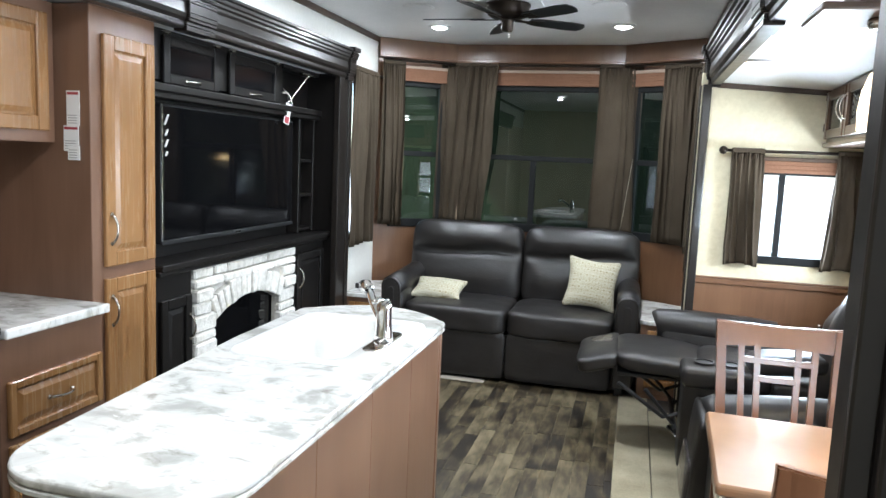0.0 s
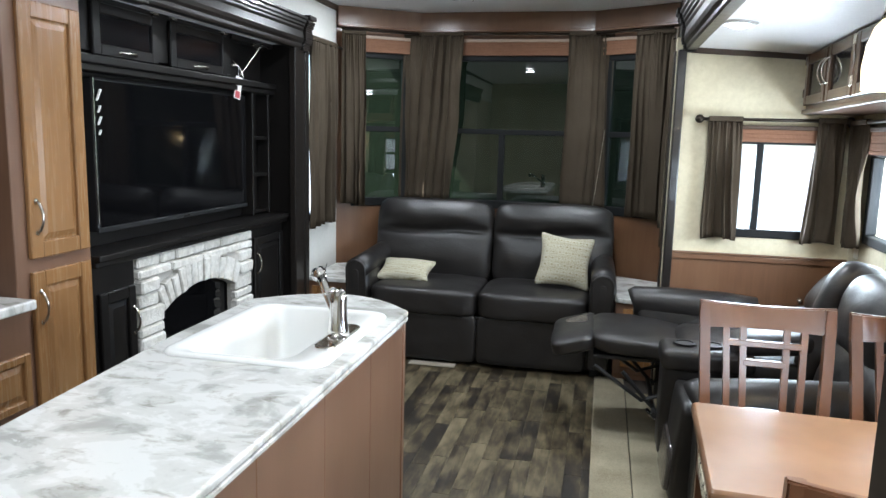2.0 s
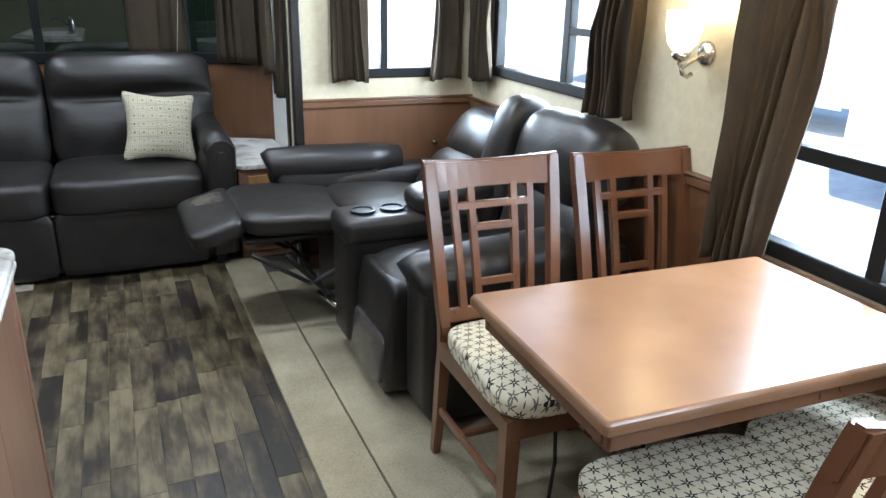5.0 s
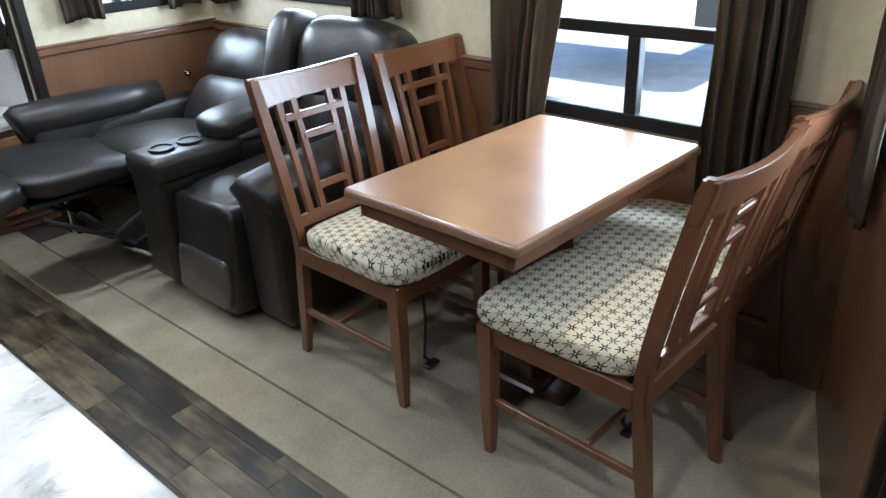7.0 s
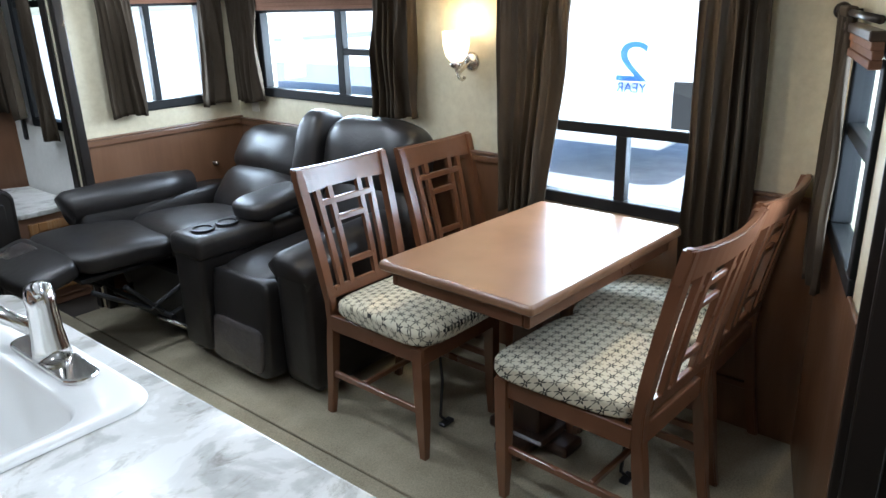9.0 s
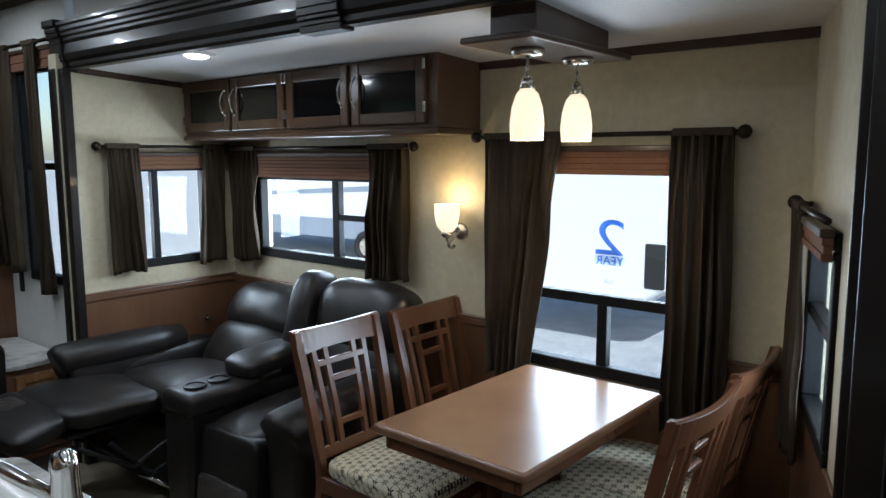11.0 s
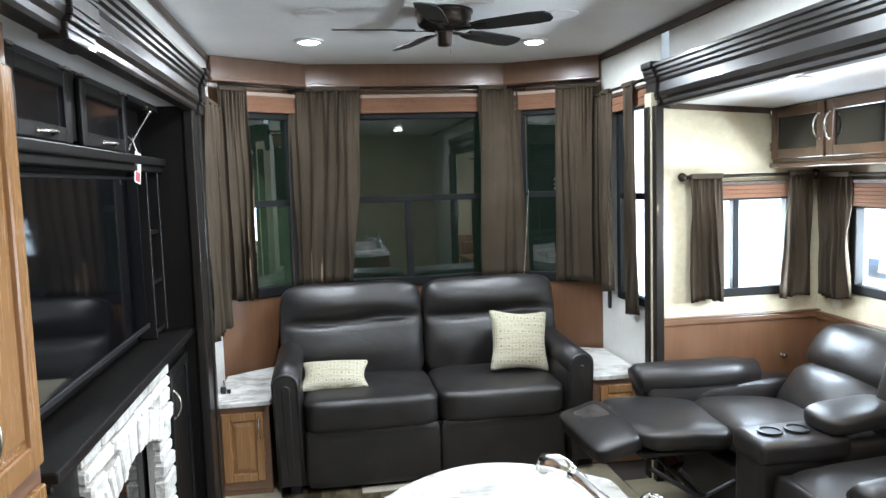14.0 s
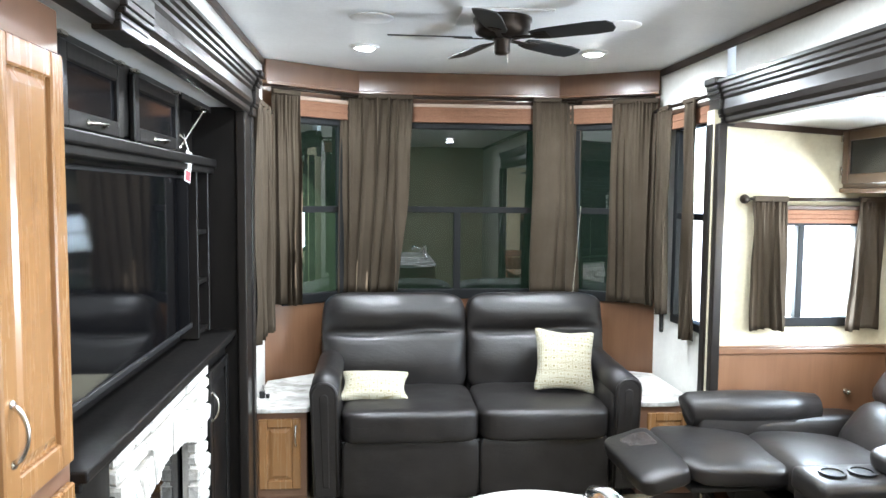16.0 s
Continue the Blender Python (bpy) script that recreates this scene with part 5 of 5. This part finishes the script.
def dining_chair(m, label):
    """Faces +y of its own axes; back feet at y = 0."""
    ob = thing("dining_chair", label, "chair", m, "chairs round the table")
    W, H, SEAT = 0.44, 0.957, 0.43

    def back_y(z):
        if z < SEAT:
            return -0.012 + 0.052 * (z / SEAT) ** 0.8
        return 0.04 - 0.112 * ((z - SEAT) / (H - SEAT)) ** 1.25

    def half_w(z):
        return 0.185 + 0.0 * z if z < SEAT else 0.185 + 0.022 * (z - SEAT) / (H - SEAT)

    def post(xf, z0, z1, w, d, n=12):
        bm = bmesh.new()
        rings = []
        for i in range(n + 1):
            z = z0 + (z1 - z0) * i / n
            x, y = xf(z), back_y(z)
            ww = w * (0.72 + 0.28 * min(1, z / 0.3))
            rings.append([bm.verts.new((x + a * ww / 2, y + c * d / 2, z)) for a, c in ((-1, -1), (1, -1), (1, 1), (-1, 1))])
        for a, c in zip(rings, rings[1:]):
            for k in range(4):
                bm.faces.new((a[k], a[(k + 1) % 4], c[(k + 1) % 4], c[k]))
        bm.faces.new(rings[0][::-1])
        bm.faces.new(rings[-1])
        bmesh.ops.bevel(bm, geom=[e for e in bm.edges if abs(e.verts[0].co.z - e.verts[1].co.z) > 0.01], offset=0.004, segments=2, affect='EDGES')
        return bm
    for s in (-1, 1):
        part("back_leg", post(lambda z, s=s: s * half_w(z), 0.0, H - 0.005, 0.034, 0.034), CHAIR_WOOD, ob, smooth=False)
    # curved top rail
    bm = bmesh.new()
    rows = []
    n = 12
    for i in range(n + 1):
        u = -1 + 2 * i / n
        x = u * (half_w(H) + 0.016)
        dip = -0.022 * (1 - u * u)
        arch = 0.012 * (1 - u * u)
        rows.append([bm.verts.new((x, back_y(z) + dip + dy, z + (-arch if z > H - 0.05 else 0.006 * (1 - u * u)))) for z, dy in ((H - 0.095, 0.012), (H, 0.012), (H, -0.012), (H - 0.095, -0.012))])
    for a, c in zip(rows, rows[1:]):
        for k in range(4):
            bm.faces.new((a[k], c[k], c[(k + 1) % 4], a[(k + 1) % 4]))
    bm.faces.new(rows[0])
    bm.faces.new(rows[-1][::-1])
    bmesh.ops.recalc_face_normals(bm, faces=bm.faces[:])
    bmesh.ops.bevel(bm, geom=[e for e in bm.edges if abs(e.verts[0].co.x - e.verts[1].co.x) > 0.01], offset=0.005, segments=2, affect='EDGES')
    part("top_rail", bm, CHAIR_WOOD, ob)
    LOW = SEAT + 0.075

    def rail(name, x0, x1, z0, z1, d=0.016):
        dip = -0.012
        y0, y1 = back_y(z0) + dip, back_y(z1) + dip
        b = box(x0, x1, -d / 2, d / 2, z0, z1, 0.003)
        for v in b.verts:
            v.co.y += y0 + (y1 - y0) * (v.co.z - z0) / (z1 - z0)
        part(name, b, CHAIR_WOOD, ob)
    rail("lower_rail", -0.17, 0.17, LOW - 0.03, LOW + 0.012)
    for k, x in enumerate((-0.122, -0.068, 0.068, 0.122)):
        bm = bmesh.new()
        rings = []
        for i in range(7):
            z = LOW + (H - 0.085 - LOW) * i / 6
            xx = x * (0.94 + 0.12 * i / 6)
            y = back_y(z) - 0.012 - 0.004 * i / 6
            rings.append([bm.verts.new((xx + a * 0.011, y + c * 0.009, z)) for a, c in ((-1, -1), (1, -1), (1, 1), (-1, 1))])
        for a, c in zip(rings, rings[1:]):
            for q in range(4):
                bm.faces.new((a[q], a[(q + 1) % 4], c[(q + 1) % 4], c[q]))
        bm.faces.new(rings[0][::-1])
        bm.faces.new(rings[-1])
        part("slat", bm, CHAIR_WOOD, ob)
    rail("cross_slat", -0.066, 0.066, 0.575, 0.597)
    rail("cross_slat", -0.07, 0.07, 0.74, 0.762)
    rail("cross_slat", -0.125, 0.125, 0.805, 0.827, 0.014)
    # seat
    part("front_rail", box(-0.205, 0.205, 0.483, 0.503, SEAT - 0.062, SEAT, 0.003), CHAIR_WOOD, ob)
    part("back_rail", box(-0.185, 0.185, 0.03, 0.05, SEAT - 0.062, SEAT, 0.003), CHAIR_WOOD, ob)
    for s in (-1, 1):
        part("side_rail", box(s * 0.195 - 0.01, s * 0.195 + 0.01, 0.05, 0.483, SEAT - 0.062, SEAT, 0.003), CHAIR_WOOD, ob)

    def taper(q):
        return Vector((q.x * (0.94 + 0.12 * (q.y + 0.225) / 0.45), q.y, q.z + (0.018 * (1 - (q.y / 0.24) ** 2) if q.z > 0 else 0)))
    part("seat", cushion(0.45, 0.495, 0.062, pose(0, 0.29, SEAT + 0.03), 5, (0, 0, 0.1), 10, taper), FABRIC, ob, "cream seat pad printed with dark stars", smooth=True)
    for s in (-1, 1):
        bm = bmesh.new()
        rings = []
        for z, w, dx in ((0, 0.023, 0), (0.06, 0.029, 0), (0.14, 0.035, 0), (0.24, 0.039, 0), (SEAT - 0.005, 0.042, 0)):
            rings.append([bm.verts.new((s * 0.193 + a * w / 2, 0.48 + c * w / 2, z)) for a, c in ((-1, -1), (1, -1), (1, 1), (-1, 1))])
        for a, c in zip(rings, rings[1:]):
            for q in range(4):
                bm.faces.new((a[q], a[(q + 1) % 4], c[(q + 1) % 4], c[q]))
        bm.faces.new(rings[0][::-1])
        bm.faces.new(rings[-1])
        part("front_leg", bm, CHAIR_WOOD, ob)
        part("side_stretcher", box(s * 0.186 - 0.008, s * 0.186 + 0.008, 0.0, 0.478, 0.165, 0.19, 0.003), CHAIR_WOOD, ob)
    part("rear_stretcher", box(-0.175, 0.175, 0.17, 0.186, 0.17, 0.19, 0.003), CHAIR_WOOD, ob)
    return ob


ch = dining_chair(pose(0.635, 2.885, 0.013, 0, 0, 179), "reddish brown wooden dining chair with a star-print seat pad")
c2 = copy_thing(ch, pose(1.112, 2.835, 0.013, 0, 0, 178))
c3 = copy_thing(ch, pose(0.607, 1.588, 0.013, 0, 0, -3))
c4 = copy_thing(ch, pose(1.083, 1.588, 0.013, 0, 0, -1))
tagged(c2, "reddish brown wooden dining chair beside the wall")
tagged(c3, "reddish brown wooden dining chair with its back to the near wall")
tagged(c4, "reddish brown wooden dining chair under the window curtain")
strap = thing("seat_strap", "short black strap dangling under a chair seat", "strap")
part("webbing", join(tube([(0.63, 2.5, 0.375), (0.635, 2.49, 0.2), (0.63, 2.5, 0.05), (0.65, 2.48, 0.022)], 0.006, 6), box(0.615, 0.675, 2.47, 2.5, 0.014, 0.03, 0.004)), BLACK, strap)
strap2 = copy_thing(strap, pose(0.1, -0.68, 0))

# ---- slide fittings ----
cab = thing("overhead_cabinet", "dark brown overhead cabinet with four smoked glass doors", "cabinet", M_OUT)
D = 0.29
CY0, CY1 = ou(2.76), ou(4.625)
part("body", box(CY0, CY1, 0.003, D, 1.715, 2.04, 0.003), WALNUT, cab)
part("bottom_trim", join(box(CY0 - 0.012, CY1, 0.003, D + 0.02, 1.69, 1.715, 0.006, 2)), WALNUT, cab)
m_face = pose(0, D, 0)
step = (ou(4.62) - ou(2.80)) / 4
for k in range(4):
    a, b2 = ou(2.80) + step * k + 0.012, ou(2.80) + step * (k + 1) - 0.012
    hu = a + 0.03 if k % 2 == 1 else b2 - 0.03
    d = panel_door(cab, m_face, a, b2, 1.735, 2.0, WALNUT, 0.05, SMOKE, ((hu, 1.82), (hu, 1.94)))
    ho = b2 if k % 2 == 1 else a
    for zz in (1.80, 1.97):
        part("hinge", box(ho - 0.008, ho + 0.008, D + 0.018, D + 0.026, zz - 0.022, zz + 0.022, 0.002), NICKEL, d)

sc = thing("wall_sconce", "lit wall sconce with an alabaster glass cup on nickel arm", "wall lamp", M_OUT @ pose(ou(2.868), 0, 0))
part("backplate", moved(lathe([(0.001, 0), (0.04, 0), (0.04, 0.006), (0.03, 0.014), (0.012, 0.018), (0.001, 0.018)]), pose(0, 0, 1.265, -90, 0, 0)), NICKEL, sc, smooth=True)
part("arm", tube([(0, 0.012, 1.265), (0, 0.05, 1.245), (0, 0.085, 1.225), (0, 0.10, 1.235), (0, 0.10, 1.26)], 0.007), NICKEL, sc, smooth=True)
part("finial", tube([(0, 0.095, 1.225), (0, 0.085, 1.205), (0, 0.065, 1.195), (0, 0.05, 1.205)], [0.006, 0.007, 0.006, 0.008]), NICKEL, sc, smooth=True)
part("cup", lathe([(0.016, 0.0), (0.026, 0.01), (0.03, 0.025), (0.022, 0.03)], (0, 0.10, 1.245)), NICKEL, sc, smooth=True)
part("shade", lathe([(0.024, 0.0), (0.045, 0.025), (0.055, 0.07), (0.056, 0.12), (0.052, 0.12), (0.05, 0.07), (0.04, 0.03), (0.02, 0.006)], (0, 0.10, 1.272), 24, True), SHADE_GLOW, sc, "glowing alabaster glass", smooth=True)
lamp("sconce_bulb", 'POINT', M_OUT @ pose(ou(2.868), 0.10, 1.42), 1.3, WARM, 0.03)

pend = thing("pendant_light", "two lit glass pendants under a dark wooden ceiling plate", "pendant lamp")
part("ceiling_box", box(0.56, 1.03, 2.03, 2.19, 1.945, 2.08, 0.004), DARK_WOOD, pend)
part("plate", join(box(0.47, 1.13, 1.99, 2.235, 1.925, 1.945, 0.006, 2)), DARK_WOOD, pend)
for x, y in ((0.655, 2.115), (0.945, 2.10)):
    part("canopy", lathe([(0.001, 0.0), (0.045, 0.0), (0.052, 0.012), (0.052, 0.024), (0.001, 0.024)], (x, y, 1.901)), NICKEL, pend, smooth=True)
    part("stem", join(rod((x, y, 1.82), (x, y, 1.902), 0.005), lathe([(0.012, 0.0), (0.024, 0.004), (0.018, 0.03), (0.008, 0.045)], (x, y, 1.802))), NICKEL, pend, smooth=True)
    part("shade", lathe([(0.02, 0.155), (0.034, 0.14), (0.047, 0.10), (0.053, 0.05), (0.05, 0.0), (0.046, 0.0), (0.049, 0.05), (0.043, 0.098), (0.03, 0.134), (0.018, 0.15)], (x, y, 1.65), 24, True), SHADE_GLOW, pend, "glowing frosted glass", smooth=True)
    lamp("pendant_bulb", 'POINT', pose(x, y, 1.67), 3.5, (1.0, 0.78, 0.5), 0.03)


def down_light(x, y, z, r=0.075, tilt=0):
    ob = thing("ceiling_light", "lit round recessed ceiling light in a white ring", "ceiling light", pose(x, y, z, 0, tilt, 0), "ceiling lights")
    part("ring", lathe([(r * 0.72, -0.012), (r, -0.01), (r + 0.006, 0.0), (r * 0.72, 0.0)], (0, 0, 0), 28, True), CEIL_MAT, ob, smooth=True)
    part("lens", lathe([(0.001, -0.022), (r * 0.45, -0.02), (r * 0.7, -0.012), (r * 0.7, -0.004), (0.001, -0.004)], (0, 0, 0), 28), LIGHT_LENS, ob, "bright lit lens", smooth=True)


for lx, ly in CEILING_LIGHTS:
    down_light(lx, ly, CEIL)
down_light(0.58, 3.72, slide_z(0.58), tilt=3.43)
for x, y in ((-1.30, 4.46), (-0.15, 4.46)):
    sp = thing("ceiling_speaker", "flat round white speaker grille in the ceiling", "speaker", pose(x, y, CEIL), "ceiling speakers")
    part("grille", lathe([(0.001, -0.008), (0.075, -0.007), (0.095, -0.004), (0.1, 0.0), (0.001, 0.0)], (0, 0, 0), 32), CEIL_MAT, sp, smooth=True)

fan = thing("ceiling_fan", "dark bronze ceiling fan with five black blades", "ceiling fan", pose(-0.72, 4.36, 0))
part("mount_plate", box(-0.2, 0.2, -0.16, 0.16, CEIL - 0.012, CEIL - 0.001, 0.004), CEIL_MAT, fan, "white ceiling pad")
part("motor", lathe([(0.001, 2.355), (0.06, 2.358), (0.095, 2.366), (0.118, 2.38), (0.124, 2.395), (0.124, 2.425), (0.132, 2.43), (0.132, 2.443), (0.001, 2.443)], (0, 0, 0), 28), BRONZE, fan, smooth=True)
part("switch_cup", lathe([(0.001, 2.285), (0.03, 2.288), (0.036, 2.30), (0.036, 2.345), (0.045, 2.357), (0.001, 2.357)], (0, 0, 0), 20), BRONZE, fan, smooth=True)
part("pull_chain", rod((0.02, -0.03, 2.25), (0.02, -0.03, 2.29), 0.0015, 6), NICKEL, fan)
for k in range(5):
    m = pose(0, 0, 2.36, 0, 0, 180 + 72 * k) @ pose(0, 0, 0, -12, 0, 0)
    part("blade", moved(prism([(0.14, -0.035), (0.2, -0.05), (0.42, -0.058), (0.49, -0.05), (0.51, -0.02), (0.51, 0.02), (0.49, 0.05), (0.42, 0.058), (0.2, 0.05), (0.14, 0.035)], -0.003, 0.003, 0.001, 1), m), BLACK, fan)
    part("blade_arm", moved(join(box(0.05, 0.2, -0.014, 0.014, -0.008, -0.003, 0.002), box(0.15, 0.22, -0.03, 0.03, -0.007, -0.003, 0.002)), m), BRONZE, fan)

vent = thing("floor_vent", "almond metal floor register before the sofa", "vent")
part("plate", box(-1.165, -0.85, 4.845, 4.925, 0.0, 0.006, 0.002), VENT_MAT, vent)
for k in range(12):
    part("louvre", box(-1.15 + 0.0245 * k, -1.138 + 0.0245 * k, 4.857, 4.913, 0.005, 0.008, 0), VENT_MAT, vent)
tag = thing("price_tag", "white paper tag hanging from the open media bay", "tag")
part("card", moved(box(-0.028, 0.028, -0.001, 0.001, -0.065, 0.065, 0), pose(-2.06, 4.24, 1.77, 0, 12, 80)), PAPER, tag)
part("print_bar", moved(box(-0.02, 0.02, -0.003, -0.0012, -0.06, -0.02, 0), pose(-2.06, 4.24, 1.77, 0, 12, 80)), RED_INK, tag)
part("string", rod((-2.06, 4.25, 1.83), (-2.09, 4.3, 1.91), 0.001, 6), PAPER, tag)
out1 = thing("wall_outlet", "ivory wall outlet plate above the wainscot", "outlet", M_OUT)
part("plate", box(ou(4.44), ou(4.51), 0.002, 0.008, 0.935, 0.99, 0.002), OUTLET, out1)
cord = thing("shade_cord", "thin pale shade cord hanging beside the bay curtain", "cord")
part("cord", tube([(0.04, 5.70, 1.6), (0.0, 5.66, 1.2), (-0.02, 5.64, 1.03)], 0.001, 6), VENT_MAT, cord)


plug = thing("power_plug", "small black power plug on the end table beside the wall", "plug")
part("body", join(box(-1.915, -1.885, 5.1, 5.125, 0.536, 0.575, 0.005, 2), box(-1.88, -1.86, 5.1, 5.12, 0.536, 0.56, 0.004, 2)), BLACK, plug)
part("lead", tube([(-1.87, 5.11, 0.545), (-1.90, 5.2, 0.54), (-1.925, 5.3, 0.56)], 0.003, 6), BLACK, plug)
crank = thing("window_latch", "black latch strip on the wall under the side window", "latch", M_RIGHT)
part("strip", box(0.80, 0.83, 0.002, 0.02, 0.82, 0.95, 0.004), BLACK, crank)
knob = thing("hook_knob", "small nickel knob on the wainscot of the end wall", "knob", pose(1.167, 4.626, 0.658))
part("knob", moved(lathe([(0.001, 0.0), (0.014, 0.0), (0.014, 0.003), (0.006, 0.006), (0.007, 0.016), (0.013, 0.022), (0.012, 0.03), (0.001, 0.033)]), pose(0, 0, 0, 90, 0, 0)), NICKEL, knob, smooth=True)
film = thing("protective_strip", "peeling clear protective strip along the television edge", "film")
for zz, hh in ((1.66, 0.05), (1.60, 0.03), (1.55, 0.035), (1.50, 0.02)):
    part("peel", moved(box(-0.004, 0.004, -0.012, 0.012, -hh / 2, hh / 2, 0.001), pose(-2.088, 3.062, zz, 10, 20, 30)), PAPER, film)
part("edge_strip", box(-2.098, -2.09, 3.032, 3.038, 1.10, 1.735, 0.001), CHROME, film)


def letters(text, size, m, mat, parent, name):
    cu = bpy.data.curves.new(name, 'FONT')
    cu.body, cu.size, cu.extrude = text, size, 0.0006
    cu.align_x = 'CENTER'
    tmp = new(name, cu)
    bpy.context.view_layer.update()
    me = bpy.data.meshes.new_from_object(tmp.evaluated_get(bpy.context.evaluated_depsgraph_get()))
    bpy.data.objects.remove(tmp)
    me.transform(m)
    me.materials.append(mat)
    ob = new(name, me)
    ob.parent = parent
    return ob


stick = thing("window_sticker", "blue number sticker on the dinette window, seen from behind", "sticker", M_OUT)
TO_GLASS = Matrix(((1, 0, 0, 0), (0, 0, 1, 0), (0, 1, 0, 0), (0, 0, 0, 1)))
PALE_BLUE = material("pale_blue_sticker", (0.5, 0.6, 0.72), 0.5)
letters("2", 0.2, Matrix.Translation((ou(2.149), -0.0245, 1.218)) @ TO_GLASS @ Matrix.Diagonal((1.4, 1, 1, 1)), BLUE_STICKER, stick, "numeral")
part("word_bar", box(ou(2.082), ou(2.212), -0.0255, -0.0245, 1.177, 1.215, 0), PALE_BLUE, stick)
letters("YEAR", 0.05, Matrix.Translation((ou(2.147), -0.0235, 1.178)) @ TO_GLASS, BLUE_STICKER, stick, "word")
for k in range(2):
    part("print_bar", box(ou(2.13), ou(2.17), -0.0255, -0.0245, 1.107 + 0.008 * k, 1.111 + 0.008 * k, 0), INK, stick)

# ---- outside ----
GRAVEL = fuzzy("pale_gravel", (0.4, 0.4, 0.4), (0.56, 0.56, 0.56), 14, 0.9, 0.6, 0.02)
RV_WHITE = material("white_gelcoat", (0.8, 0.8, 0.8), 0.25)
RV_GREY = material("grey_gelcoat", (0.3, 0.34, 0.4), 0.3)
TYRE = material("tyre_rubber", (0.02, 0.02, 0.02), 0.8)
# dark green of the added backdrop, for the dim outdoors behind the bay
DIM_BACKDROP = fuzzy("dark_green_backdrop", (0.02, 0.029, 0.018), (0.031, 0.043, 0.028), 5, 0.8)
setting("ground", box(-400, 400, -400, 400, -0.82, -0.8, 0), GRAVEL, "pale gravel yard", "ground")


def trailer(m, label, length, wheels, dark_panel=None, striped=True, skirted=True):
    """Its long side lies on its own x axis and faces -y."""
    ob = thing("parked_trailer", label, "trailer", m)
    hl = length / 2
    side = [(-hl, 0.55), (hl - 0.5, 0.55), (hl - 0.12, 0.8), (hl, 1.6), (hl - 0.2, 2.8), (hl - 0.6, 3.2), (-hl, 3.2)]
    part("body", moved(prism(side, 0, 2.4, 0.06, 3), Matrix(((1, 0, 0, 0), (0, 0, -1, 2.4), (0, 1, 0, 0), (0, 0, 0, 1)))), RV_WHITE, ob)
    if skirted:
        part("skirt", box(-hl + 0.02, hl - 0.6, -0.012, 0.02, 0.5, 0.95, 0.01), RV_GREY, ob)
    if striped:
        part("stripe", moved(prism([(-hl + 0.3, 1.35), (hl - 0.6, 1.75), (hl - 0.5, 1.9), (-hl + 0.3, 1.42)], 0, 0.01), Matrix(((1, 0, 0, 0), (0, 0, -1, 0.0), (0, 1, 0, 0), (0, 0, 0, 1)))), RV_GREY, ob)
    if dark_panel:
        part("dark_panel", box(*dark_panel[:2], -0.015, 0.02, *dark_panel[2:], 0.03, 2), TYRE, ob)
    for x in wheels:
        w = part("wheel", moved(lathe([(0.2, -0.1), (0.33, -0.1), (0.36, -0.06), (0.36, 0.06), (0.33, 0.1), (0.2, 0.1)], (0, 0, 0), 24, True), pose(x, 0.02, 0.36, 90)), TYRE, ob, smooth=True)
        part("rim", moved(join(lathe([(0.001, -0.06), (0.2, -0.06), (0.2, 0.06), (0.001, 0.06)], (0, 0, 0), 20), *[box(-0.03, 0.03, 0.04, 0.19, 0.05, 0.075, 0.004, m=pose(0, 0, 0, 0, 0, 72 * i)) for i in range(5)]), pose(x, 0.02, 0.36, 90)), VENT_MAT, w)
    return ob


trailer(pose(10.4, 13.2, -0.8, 0, 0, -90), "white parked travel trailer with a grey skirt", 9.0, (0.95, 1.8))
trailer(pose(6.9, 5.25, -0.8, 0, 0, -90), "white trailer end seen through the dinette window", 2.6, (), (0.95, 1.2, 0.82, 1.36), False, False)
# added board; its dark colour stands in for the shaded view out back
setting("backdrop_shed", box(-2.7, 1.0, 7.6, 7.7, -0.8, 6, 0), DIM_BACKDROP, "dark green board added for the dim outdoors behind the bay", "backdrop")
# unseen cover, added only to keep sun and sky off that board
setting("shed_roof", box(-2.7, 1.0, 6.2, 7.6, 2.9, 3.0, 0), DIM_BACKDROP, "unseen dark board added to keep the sun off the backdrop", "backdrop")
# shell outside the rooms
setting("roof", box(-2.1, 0.66, Y_NEAR - 0.1, 6.15, CEIL + 0.08, CEIL + 0.12, 0), RV_WHITE, "white trailer roof", "roof")

# ---- vinyl planks, laid last ----
PW, PL = 0.0785, 0.5
plank_meshes = {}
rp = random.Random(11)
for c in range(22):
    x0 = -1.62 + PW * c
    y = -0.45 - rp.uniform(0, PL)
    while y < 4.98:
        y1 = min(y + PL, 4.99)
        ln = round(y1 - y, 3)
        if ln > 0.03:
            if ln not in plank_meshes:
                bm = box(0.0003, PW - 0.0003, 0.0003, ln - 0.0003, -0.006, 0.0, 0.001)
                me = bpy.data.meshes.new("plank")
                bm.to_mesh(me)
                bm.free()
                me.materials.append(VINYL)
                plank_meshes[ln] = me
            ob = new("plank", plank_meshes[ln])
            ob.location = (x0, y, 0)
            ob.parent = floor
        y += PL
